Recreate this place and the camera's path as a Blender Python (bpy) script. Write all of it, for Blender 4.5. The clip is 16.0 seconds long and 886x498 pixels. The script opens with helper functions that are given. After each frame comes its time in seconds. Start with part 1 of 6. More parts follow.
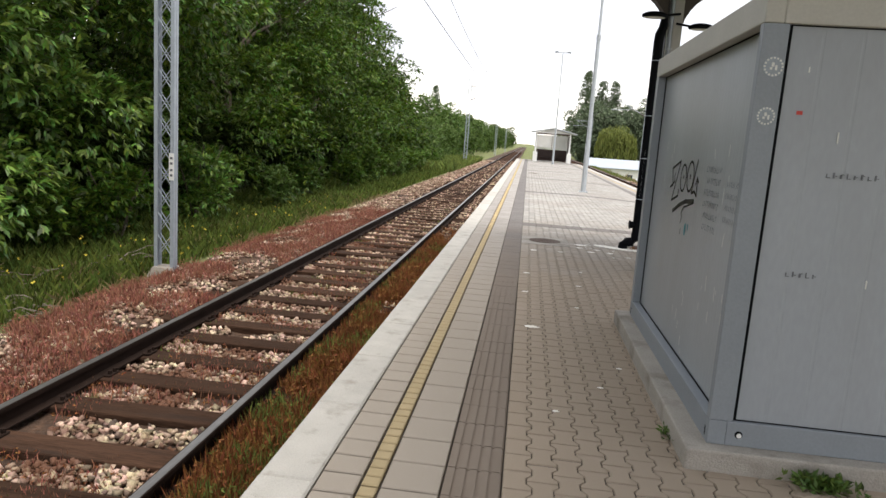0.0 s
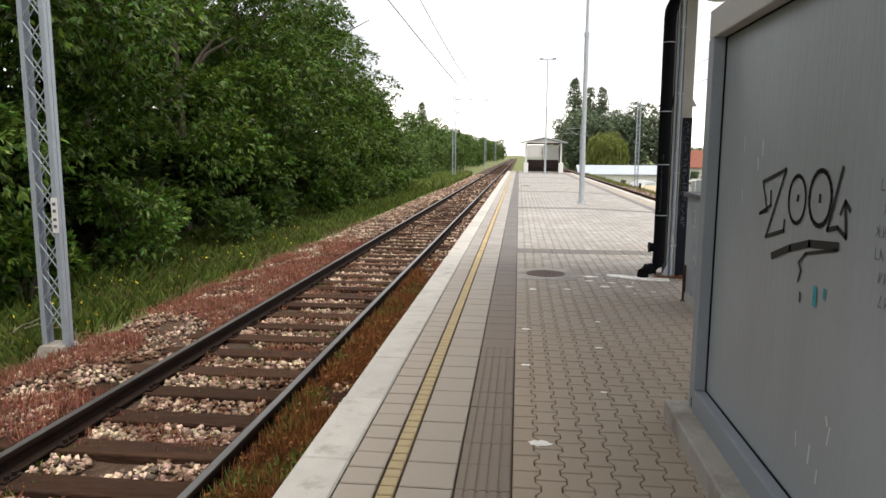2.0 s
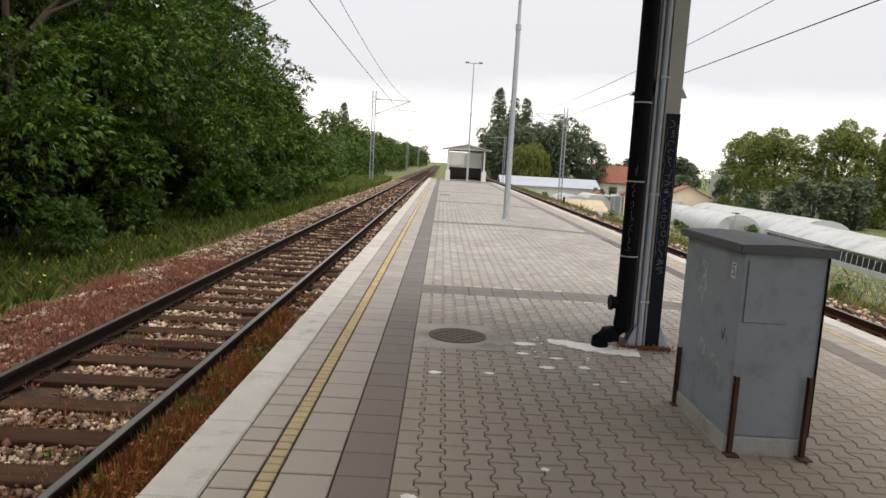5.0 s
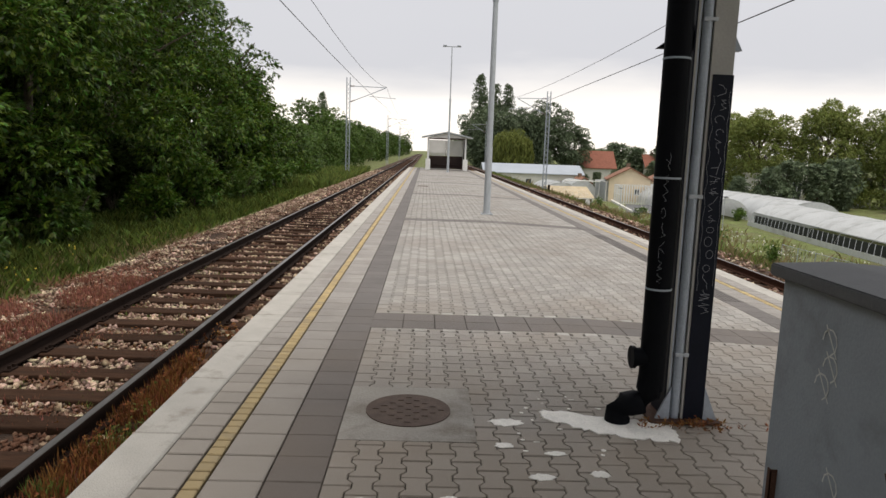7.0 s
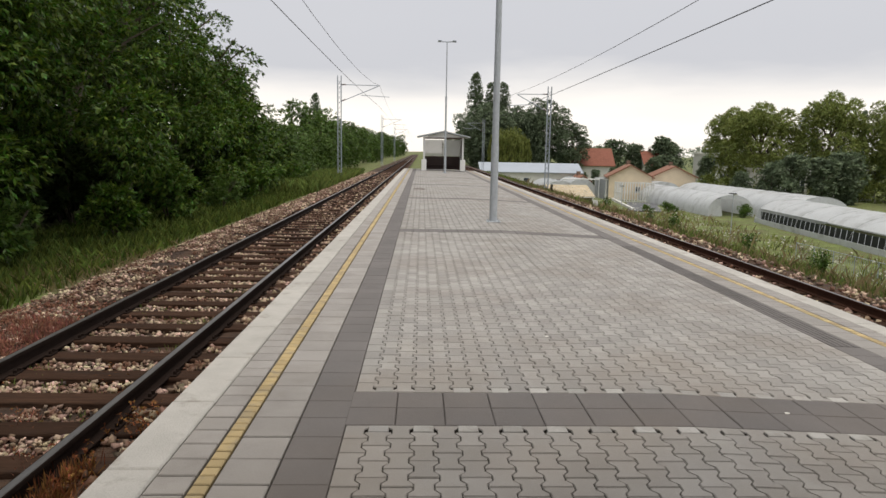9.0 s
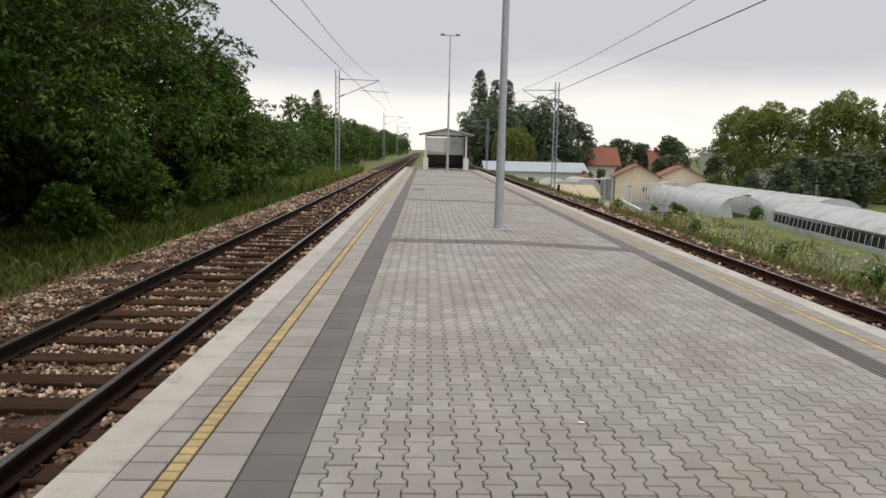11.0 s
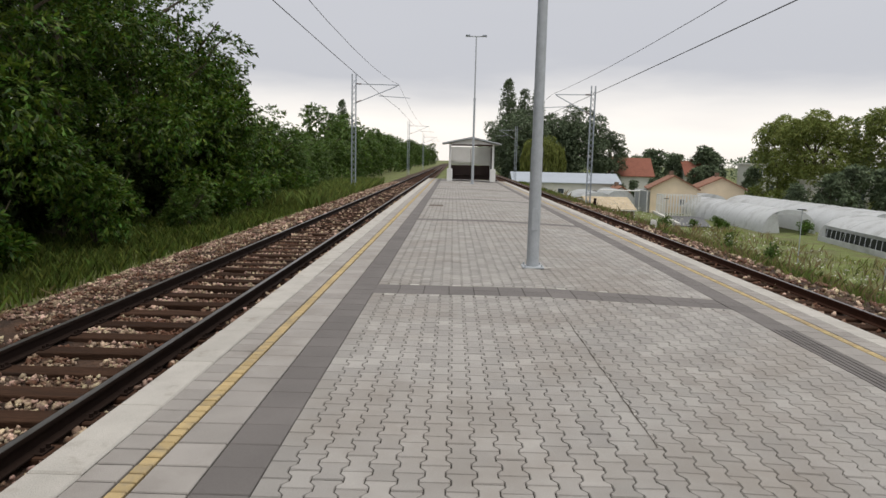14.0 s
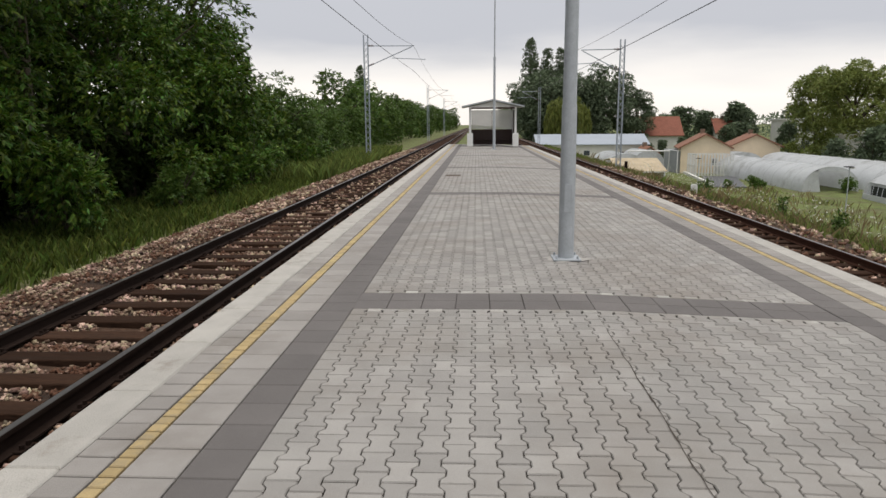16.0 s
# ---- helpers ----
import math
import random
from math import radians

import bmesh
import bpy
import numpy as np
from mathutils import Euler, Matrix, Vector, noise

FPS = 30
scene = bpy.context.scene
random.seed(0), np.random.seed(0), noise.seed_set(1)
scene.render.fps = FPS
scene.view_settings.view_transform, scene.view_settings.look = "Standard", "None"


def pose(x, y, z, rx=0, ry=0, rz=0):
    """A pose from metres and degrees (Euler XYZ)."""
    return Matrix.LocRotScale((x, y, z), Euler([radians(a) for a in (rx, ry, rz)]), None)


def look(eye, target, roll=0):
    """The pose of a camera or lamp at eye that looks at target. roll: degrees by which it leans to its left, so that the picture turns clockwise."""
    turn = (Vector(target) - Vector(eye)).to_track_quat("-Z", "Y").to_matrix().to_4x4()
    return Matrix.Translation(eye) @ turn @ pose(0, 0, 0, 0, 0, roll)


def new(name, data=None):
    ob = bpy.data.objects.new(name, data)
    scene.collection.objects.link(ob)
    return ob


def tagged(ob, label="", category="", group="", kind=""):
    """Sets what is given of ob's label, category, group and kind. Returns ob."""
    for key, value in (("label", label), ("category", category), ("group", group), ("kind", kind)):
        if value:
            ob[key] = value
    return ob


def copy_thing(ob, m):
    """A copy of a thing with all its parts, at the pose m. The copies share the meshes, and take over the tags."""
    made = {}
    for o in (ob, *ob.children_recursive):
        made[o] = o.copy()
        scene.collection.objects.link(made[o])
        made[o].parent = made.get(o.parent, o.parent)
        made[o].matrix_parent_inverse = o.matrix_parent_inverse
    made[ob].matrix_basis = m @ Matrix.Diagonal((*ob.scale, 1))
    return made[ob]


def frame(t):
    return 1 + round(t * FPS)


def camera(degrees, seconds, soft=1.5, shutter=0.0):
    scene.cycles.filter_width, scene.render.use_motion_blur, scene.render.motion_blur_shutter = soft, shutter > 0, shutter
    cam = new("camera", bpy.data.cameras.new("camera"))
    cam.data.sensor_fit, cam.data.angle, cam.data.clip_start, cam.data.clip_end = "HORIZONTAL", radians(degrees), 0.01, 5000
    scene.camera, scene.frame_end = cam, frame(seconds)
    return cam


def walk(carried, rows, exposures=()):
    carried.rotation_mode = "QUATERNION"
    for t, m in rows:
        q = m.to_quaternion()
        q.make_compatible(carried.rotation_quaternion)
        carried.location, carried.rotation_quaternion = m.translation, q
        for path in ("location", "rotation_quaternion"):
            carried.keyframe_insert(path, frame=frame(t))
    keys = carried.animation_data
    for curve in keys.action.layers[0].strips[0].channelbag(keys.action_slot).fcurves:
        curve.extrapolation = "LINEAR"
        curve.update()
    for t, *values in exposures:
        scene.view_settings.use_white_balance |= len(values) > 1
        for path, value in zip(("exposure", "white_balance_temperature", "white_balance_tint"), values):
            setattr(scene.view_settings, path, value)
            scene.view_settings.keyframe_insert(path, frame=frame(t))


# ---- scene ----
cam = camera(66.1, 16.0)
PATH = [
    (0, (1.22, -0.028, 1.746), (0.997, 1.933, 1.424), 4.0),
    (0.5, (1.2, 0.55, 1.754), (0.983, 2.522, 1.501), 1.1),
    (1, (1.201, 1.199, 1.758), (0.951, 3.159, 1.446), 2.6),
    (1.5, (1.186, 1.791, 1.775), (1.044, 3.763, 1.474), 1.6),
    (2, (1.238, 2.421, 1.752), (1.021, 4.39, 1.477), 0.3),
    (2.5, (1.236, 3.026, 1.742), (1.167, 5.009, 1.491), 2.6),
    (3, (1.258, 3.512, 1.754), (1.149, 5.497, 1.534), -0.2),
    (3.5, (1.352, 4.132, 1.763), (1.178, 6.105, 1.483), 1.5),
    (4, (1.35, 4.703, 1.75), (1.314, 6.687, 1.501), 3.1),
    (4.5, (1.398, 5.317, 1.721), (1.338, 7.301, 1.475), 1.3),
    (5, (1.423, 5.908, 1.708), (1.437, 7.892, 1.455), 3.2),
    (7.5, (1.756, 8.677, 1.76), (1.845, 10.652, 1.46), 1.2),
    (8, (1.738, 9.268, 1.768), (1.863, 11.238, 1.447), 0.8),
    (8.5, (1.747, 9.918, 1.752), (1.755, 11.89, 1.416), 0.0),
    (9, (1.692, 10.553, 1.726), (1.759, 12.531, 1.442), 1.0),
    (11.5, (1.933, 13.365, 1.687), (1.981, 15.343, 1.398), 1.6),
    (12, (1.989, 14.12, 1.657), (1.92, 16.101, 1.391), 0.2),
    (12.5, (2.061, 14.749, 1.666), (2.052, 16.731, 1.398), 2.2),
    (13, (2.128, 15.416, 1.686), (2.094, 17.403, 1.458), -0.6),
    (13.5, (2.198, 16.031, 1.68), (2.139, 18.008, 1.383), -0.6),
    (14, (2.205, 16.723, 1.672), (2.181, 18.706, 1.412), 1.3),
    (14.5, (2.256, 17.357, 1.669), (2.205, 19.34, 1.41), -0.2),
    (15, (2.287, 17.986, 1.641), (2.319, 19.966, 1.36), 1.6),
    (15.5, (2.333, 18.501, 1.652), (2.357, 20.472, 1.31), -1.5),
    (16, (2.377, 19.015, 1.678), (2.281, 20.98, 1.318), -0.4),
]
walk(cam, [(t, look(eye, target, roll)) for t, eye, target, roll in PATH],
     [(0, 0.92, 6800, 10), (1.5, 1.0, 6850, 10), (2, 0.82, 6900, 10), (2.5, 0.82, 6900, 10), (5, 0.4, 7000, 11), (9, 0.02, 6900, 10), (13, -0.1, 6800, 10), (16, -0.1, 6750, 10)])

# ---- world, sun, exposure ----
world = bpy.data.worlds.new("sky")
scene.world = world
world.use_nodes = True
wn, wl = world.node_tree.nodes, world.node_tree.links
wn.clear()
w_out = wn.new("ShaderNodeOutputWorld")
w_bg = wn.new("ShaderNodeBackground")
w_sky = wn.new("ShaderNodeTexSky")
w_sky.sky_type, w_sky.sun_disc = "NISHITA", False
w_sky.sun_elevation, w_sky.sun_rotation = radians(76), radians(149)
w_sky.air_density, w_sky.dust_density = 1.0, 3.0
w_co = wn.new("ShaderNodeTexCoord")
w_sep = wn.new("ShaderNodeSeparateXYZ")
w_map = wn.new("ShaderNodeMapping")
w_map.inputs["Scale"].default_value = (1.0, 1.0, 5.0)
w_noise = wn.new("ShaderNodeTexNoise")
w_noise.inputs["Scale"].default_value, w_noise.inputs["Detail"].default_value = 1.6, 6.0
w_noise.inputs["Roughness"].default_value = 0.5
w_add = wn.new("ShaderNodeMath")
w_add.operation = "MULTIPLY_ADD"
w_add.inputs[1].default_value = 0.20
w_ramp = wn.new("ShaderNodeValToRGB")
cr = w_ramp.color_ramp
cr.elements[0].position, cr.elements[0].color = 0.06, (10.6, 10.2, 9.8, 1)
cr.elements[1].position, cr.elements[1].color = 1.0, (8.5, 8.8, 9.4, 1)
for pos, col in ((0.15, (12.6, 12.2, 11.8, 1)), (0.20, (10.2, 10.1, 10.2, 1)), (0.255, (6.5, 6.75, 7.5, 1)), (0.45, (7.0, 7.25, 7.9, 1))):
    e = cr.elements.new(pos)
    e.color = col
w_mix = wn.new("ShaderNodeMixRGB")
w_mix.inputs[0].default_value = 0.9
wl.new(w_co.outputs["Generated"], w_sep.inputs[0])
wl.new(w_co.outputs["Generated"], w_map.inputs[0])
wl.new(w_map.outputs[0], w_noise.inputs["Vector"])
wl.new(w_noise.outputs["Fac"], w_add.inputs[0])
wl.new(w_sep.outputs["Z"], w_add.inputs[2])
wl.new(w_add.outputs[0], w_ramp.inputs[0])
wl.new(w_sky.outputs[0], w_mix.inputs[1])
wl.new(w_ramp.outputs[0], w_mix.inputs[2])
wl.new(w_mix.outputs[0], w_bg.inputs[0])
wl.new(w_bg.outputs[0], w_out.inputs[0])
w_bg.inputs[1].default_value = 0.1

sun_data = bpy.data.lights.new("sun", "SUN")
sun_data.energy, sun_data.angle, sun_data.color = 1.9, radians(40), (1.0, 0.96, 0.90)
sun = new("sun", sun_data)
sun.matrix_world = look((3, -5, 24), (0, 0, 0))


# ---- materials ----
def material(name, color, rough=0.8, vary=0.25, scale=8.0, bump=0.3, bscale=60.0, metal=0.0, island=0.0, obj=0.0,
             stain=None, stain_scale=1.5, stain_lo=0.5, stain_hi=0.7, translucent=0.0, spec=0.4, stretch=(1, 1, 1), bdist=0.01, dust_shade=None):
    m = bpy.data.materials.new(name)
    m.use_nodes = True
    n, l = m.node_tree.nodes, m.node_tree.links
    n.clear()
    out = n.new("ShaderNodeOutputMaterial")
    bsdf = n.new("ShaderNodeBsdfPrincipled")
    bsdf.inputs["Roughness"].default_value = rough
    bsdf.inputs["Metallic"].default_value = metal
    bsdf.inputs["Specular IOR Level"].default_value = spec
    geo = n.new("ShaderNodeNewGeometry")
    mp = n.new("ShaderNodeMapping")
    mp.inputs["Scale"].default_value = stretch
    l.new(geo.outputs["Position"], mp.inputs[0])
    big = n.new("ShaderNodeTexNoise")
    big.inputs["Scale"].default_value, big.inputs["Detail"].default_value = scale, 5
    l.new(mp.outputs[0], big.inputs["Vector"])
    fine = n.new("ShaderNodeTexNoise")
    fine.inputs["Scale"].default_value, fine.inputs["Detail"].default_value = bscale, 3
    l.new(mp.outputs[0], fine.inputs["Vector"])
    val = n.new("ShaderNodeMath")
    val.operation = "ADD"
    l.new(big.outputs["Fac"], val.inputs[0])
    l.new(fine.outputs["Fac"], val.inputs[1])
    rng = n.new("ShaderNodeMapRange")
    rng.inputs["From Min"].default_value, rng.inputs["From Max"].default_value = 0.6, 1.4
    rng.inputs["To Min"].default_value, rng.inputs["To Max"].default_value = 1 - vary, 1 + vary
    l.new(val.outputs[0], rng.inputs["Value"])
    total = rng.outputs["Result"]
    for amount, socket in ((island, geo.outputs["Random Per Island"]), (obj, None)):
        if not amount:
            continue
        if socket is None:
            socket = n.new("ShaderNodeObjectInfo").outputs["Random"]
        r2 = n.new("ShaderNodeMapRange")
        r2.inputs["To Min"].default_value, r2.inputs["To Max"].default_value = 1 - amount, 1 + amount
        l.new(socket, r2.inputs["Value"])
        mul = n.new("ShaderNodeMath")
        mul.operation = "MULTIPLY"
        l.new(total, mul.inputs[0])
        l.new(r2.outputs["Result"], mul.inputs[1])
        total = mul.outputs[0]
    hsv = n.new("ShaderNodeHueSaturation")
    hsv.inputs["Color"].default_value = (*color, 1)
    l.new(total, hsv.inputs["Value"])
    col = hsv.outputs["Color"]
    if island:
        h2 = n.new("ShaderNodeMapRange")
        h2.inputs["To Min"].default_value, h2.inputs["To Max"].default_value = 0.5 - island * 0.05, 0.5 + island * 0.05
        frac = n.new("ShaderNodeMath")
        frac.operation = "MULTIPLY"
        frac.inputs[1].default_value = 7.31
        fr2 = n.new("ShaderNodeMath")
        fr2.operation = "FRACT"
        l.new(geo.outputs["Random Per Island"], frac.inputs[0])
        l.new(frac.outputs[0], fr2.inputs[0])
        l.new(fr2.outputs[0], h2.inputs["Value"])
        l.new(h2.outputs["Result"], hsv.inputs["Hue"])
    if stain:
        sn = n.new("ShaderNodeTexNoise")
        sn.inputs["Scale"].default_value, sn.inputs["Detail"].default_value = stain_scale, 6
        sn.inputs["Roughness"].default_value = 0.65
        l.new(mp.outputs[0], sn.inputs["Vector"])
        sr = n.new("ShaderNodeMapRange")
        sr.inputs["From Min"].default_value, sr.inputs["From Max"].default_value = stain_lo, stain_hi
        l.new(sn.outputs["Fac"], sr.inputs["Value"])
        mx = n.new("ShaderNodeMixRGB")
        l.new(sr.outputs["Result"], mx.inputs[0])
        l.new(col, mx.inputs[1])
        mx.inputs[2].default_value = (*stain, 1)
        col = mx.outputs[0]
    if dust_shade:
        # brown dust where no rain washes, and the canopy's warm shade tint painted in
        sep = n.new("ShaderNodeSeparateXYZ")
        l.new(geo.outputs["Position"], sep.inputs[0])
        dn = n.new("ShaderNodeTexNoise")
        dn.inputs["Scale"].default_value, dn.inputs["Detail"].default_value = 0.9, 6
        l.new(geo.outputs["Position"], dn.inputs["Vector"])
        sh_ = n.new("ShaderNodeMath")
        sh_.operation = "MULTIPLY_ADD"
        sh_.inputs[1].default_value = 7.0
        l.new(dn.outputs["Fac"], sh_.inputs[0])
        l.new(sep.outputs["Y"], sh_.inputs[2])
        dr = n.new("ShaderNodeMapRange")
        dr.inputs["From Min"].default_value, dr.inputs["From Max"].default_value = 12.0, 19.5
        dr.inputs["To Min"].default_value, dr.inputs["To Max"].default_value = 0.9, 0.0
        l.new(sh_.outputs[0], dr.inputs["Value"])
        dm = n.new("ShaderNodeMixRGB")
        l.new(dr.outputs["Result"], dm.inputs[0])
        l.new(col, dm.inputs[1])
        dm.inputs[2].default_value = (*dust_shade, 1)
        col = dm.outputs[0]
    l.new(col, bsdf.inputs["Base Color"])
    if bump:
        bp = n.new("ShaderNodeBump")
        bp.inputs["Strength"].default_value, bp.inputs["Distance"].default_value = bump, bdist
        l.new(fine.outputs["Fac"], bp.inputs["Height"])
        l.new(bp.outputs[0], bsdf.inputs["Normal"])
    shader = bsdf.outputs[0]
    if translucent:
        tr = n.new("ShaderNodeBsdfTranslucent")
        l.new(col, tr.inputs[0])
        ms = n.new("ShaderNodeMixShader")
        ms.inputs[0].default_value = translucent
        l.new(shader, ms.inputs[1])
        l.new(tr.outputs[0], ms.inputs[2])
        shader = ms.outputs[0]
    l.new(shader, out.inputs[0])
    return m


M = {}
M["paver"] = material("grey concrete paver", (0.345, 0.33, 0.31), 0.85, 0.18, 2.0, 0.5, 220, island=0.12, obj=0.12, stain=(0.25, 0.22, 0.19), stain_scale=0.55, stain_lo=0.46, stain_hi=0.78, dust_shade=(0.33, 0.262, 0.195))
M["paver_light"] = material("light concrete paver", (0.40, 0.385, 0.36), 0.85, 0.2, 4, 0.5, 200, island=0.25, stain=(0.28, 0.26, 0.235), stain_scale=2, stain_lo=0.45, stain_hi=0.6)
M["slab"] = material("grey concrete slab", (0.32, 0.30, 0.28), 0.85, 0.16, 2.5, 0.5, 200, island=0.1, obj=0.1, dust_shade=(0.335, 0.29, 0.24), stain=(0.21, 0.185, 0.16), stain_scale=0.9, stain_lo=0.52, stain_hi=0.85)
M["dark_tile"] = material("anthracite concrete tile", (0.155, 0.143, 0.137), 0.85, 0.2, 1.6, 0.5, 200, island=0.07, obj=0.07, dust_shade=(0.21, 0.168, 0.132))
M["yellow"] = material("faded yellow tile", (0.43, 0.33, 0.165), 0.8, 0.2, 5, 0.4, 150, island=0.14, obj=0.14, stain=(0.30, 0.25, 0.17), stain_scale=6, stain_lo=0.5, stain_hi=0.7, dust_shade=(0.36, 0.285, 0.165))
M["kerb"] = material("pale concrete kerb", (0.45, 0.43, 0.395), 0.85, 0.16, 4, 0.6, 120, obj=0.06, stain=(0.30, 0.27, 0.235), stain_scale=3.5, stain_lo=0.55, stain_hi=0.72)
M["joint"] = material("dark sandy joint", (0.075, 0.062, 0.05), 0.95, 0.3, 6, 0.6, 150)
M["concrete"] = material("stained concrete", (0.34, 0.315, 0.28), 0.9, 0.2, 3, 0.7, 90, stain=(0.17, 0.145, 0.115), stain_scale=2.2, stain_lo=0.5, stain_hi=0.72)
M["mortar"] = material("white lime mortar", (0.86, 0.83, 0.77), 0.95, 0.2, 10, 0.8, 90)
M["cement"] = material("thin pale cement", (0.43, 0.405, 0.375), 0.95, 0.25, 8, 0.8, 90)
M["rail_brown"] = material("red-brown rusted rail", (0.06, 0.026, 0.016), 0.9, spec=0.12, vary=0.3, scale=6, bump=0.4, bscale=120)
M["rail"] = material("rusted rail steel", (0.020, 0.012, 0.009), 0.9, 0.3, 6, 0.4, 120, spec=0.12)
M["railhead"] = material("worn rail head", (0.26, 0.25, 0.245), 0.38, 0.25, 5, 0.1, 80, metal=0.85, stretch=(1, 0.15, 1))
M["sleeper"] = material("weathered wooden sleeper", (0.052, 0.028, 0.018), 0.95, 0.55, 10, 1.0, 45, obj=0.3, spec=0.1, stretch=(0.25, 2.5, 1), stain=(0.028, 0.019, 0.015), stain_scale=5, stain_lo=0.5, stain_hi=0.7)
M["ballast"] = material("pale limestone ballast", (0.43, 0.325, 0.24), 0.9, 0.3, 20, 0.5, 90, island=0.85, stain=(0.125, 0.058, 0.034), stain_scale=2.2, stain_lo=0.42, stain_hi=0.58)
M["ballast_bed"] = material("rusty ballast bed", (0.085, 0.048, 0.030), 0.95, 0.5, 14, 1.0, 26, bdist=0.05, stain=(0.035, 0.022, 0.016), stain_scale=1.6, stain_lo=0.42, stain_hi=0.62)
M["soil"] = material("grassy soil", (0.135, 0.165, 0.05), 0.95, 0.6, 1.2, 1.0, 16, bdist=0.05, stain=(0.13, 0.11, 0.06), stain_scale=0.35, stain_lo=0.45, stain_hi=0.7)
M["grey_paint"] = material("grey painted sheet steel", (0.305, 0.328, 0.350), 0.36, 0.07, 1.6, 0.10, 40, stain=(0.25, 0.262, 0.27), stain_scale=0.9, stain_lo=0.45, stain_hi=0.75, stretch=(1, 1, 0.35))
M["grey_frame"] = material("grey painted steel frame", (0.225, 0.248, 0.272), 0.45, 0.08, 3, 0.12, 60)
M["beige"] = material("beige painted steel", (0.40, 0.385, 0.34), 0.5, 0.08, 3, 0.1, 60)
M["box_paint"] = material("blue grey cabinet paint", (0.275, 0.305, 0.335), 0.5, 0.1, 4, 0.15, 80, stain=(0.17, 0.185, 0.195), stain_scale=3, stain_lo=0.52, stain_hi=0.75)
M["box_lid"] = material("dusty grey lid", (0.105, 0.108, 0.112), 0.6, 0.15, 6, 0.2, 80)
M["rust"] = material("rusted angle iron", (0.075, 0.034, 0.02), 0.85, 0.4, 18, 0.5, 120)
M["black_metal"] = material("black painted metal", (0.004, 0.0045, 0.006), 0.6, 0.3, 8, 0.15, 80, spec=0.07)
M["navy"] = material("dark blue black gloss paint", (0.007, 0.009, 0.017), 0.5, 0.2, 5, 0.1, 60, spec=0.15)
M["col_grey"] = material("grey beige column paint", (0.36, 0.35, 0.325), 0.55, 0.1, 4, 0.15, 60)
M["brown_roof"] = material("dark brown canopy sheet", (0.045, 0.034, 0.028), 0.6, 0.2, 3, 0.2, 40)
M["galv"] = material("galvanised steel", (0.44, 0.47, 0.50), 0.5, 0.14, 9, 0.15, 60, metal=0.15)
M["galv_dull"] = material("dull galvanised lattice", (0.36, 0.40, 0.45), 0.5, 0.15, 9, 0.15, 60, metal=0.15)
M["white"] = material("white enamel", (0.75, 0.75, 0.73), 0.6, 0.08, 6, 0.1, 60)
M["ink"] = material("black marker ink", (0.008, 0.008, 0.009), 0.5, 0.1, 6, 0, 60)
M["faint_ink"] = material("faded grey ink", (0.12, 0.125, 0.138), 0.6, 0.2, 30, 0, 60)
M["chip"] = material("scratched pale primer", (0.62, 0.62, 0.58), 0.7, 0.1, 20, 0, 60)
M["chalk"] = material("thin chalky marker", (0.27, 0.28, 0.31), 0.9, 0.3, 30, 0, 60)
M["teal"] = material("teal spray", (0.03, 0.26, 0.29), 0.6, 0.2, 20, 0, 60)
M["red"] = material("red sticker", (0.45, 0.05, 0.04), 0.5, 0.1, 20, 0, 60)
M["iron"] = material("rusty cast iron", (0.10, 0.068, 0.052), 0.8, 0.35, 14, 0.6, 90)
M["wire"] = material("dark copper wire", (0.05, 0.05, 0.055), 0.5, 0.1, 6, 0, 60, metal=0.3)
M["ceramic"] = material("brown insulator", (0.10, 0.045, 0.03), 0.25, 0.1, 6, 0, 60)


# ---- builders ----
def link_mesh(name, me, mat, parent=None, label=""):
    if mat and not me.materials:
        me.materials.append(mat)
    ob = new(name, me)
    if parent:
        ob.parent = parent
    if label:
        ob["label"] = label
    return ob


def part(name, bm, mat, parent=None, label=""):
    me = bpy.data.meshes.new(name)
    bmesh.ops.recalc_face_normals(bm, faces=bm.faces[:])
    bm.to_mesh(me)
    bm.free()
    return link_mesh(name, me, mat, parent, label)


def box(x0, x1, y0, y1, z0, z1, bevel=0.0, bm=None):
    """A box between two corners, its edges rounded off; added to bm where one is given."""
    b = bmesh.new()
    bmesh.ops.create_cube(b, size=1)
    for v in b.verts:
        v.co = Vector(((x0 + x1) / 2 + v.co.x * (x1 - x0), (y0 + y1) / 2 + v.co.y * (y1 - y0), (z0 + z1) / 2 + v.co.z * (z1 - z0)))
    if bevel:
        bmesh.ops.bevel(b, geom=b.edges[:], offset=bevel, segments=2, affect="EDGES", profile=0.5)
    return merge(bm, b)


def merge(bm, b):
    if bm is None:
        return b
    me = bpy.data.meshes.new("tmp")
    b.to_mesh(me)
    b.free()
    bm.from_mesh(me)
    bpy.data.meshes.remove(me)
    return bm


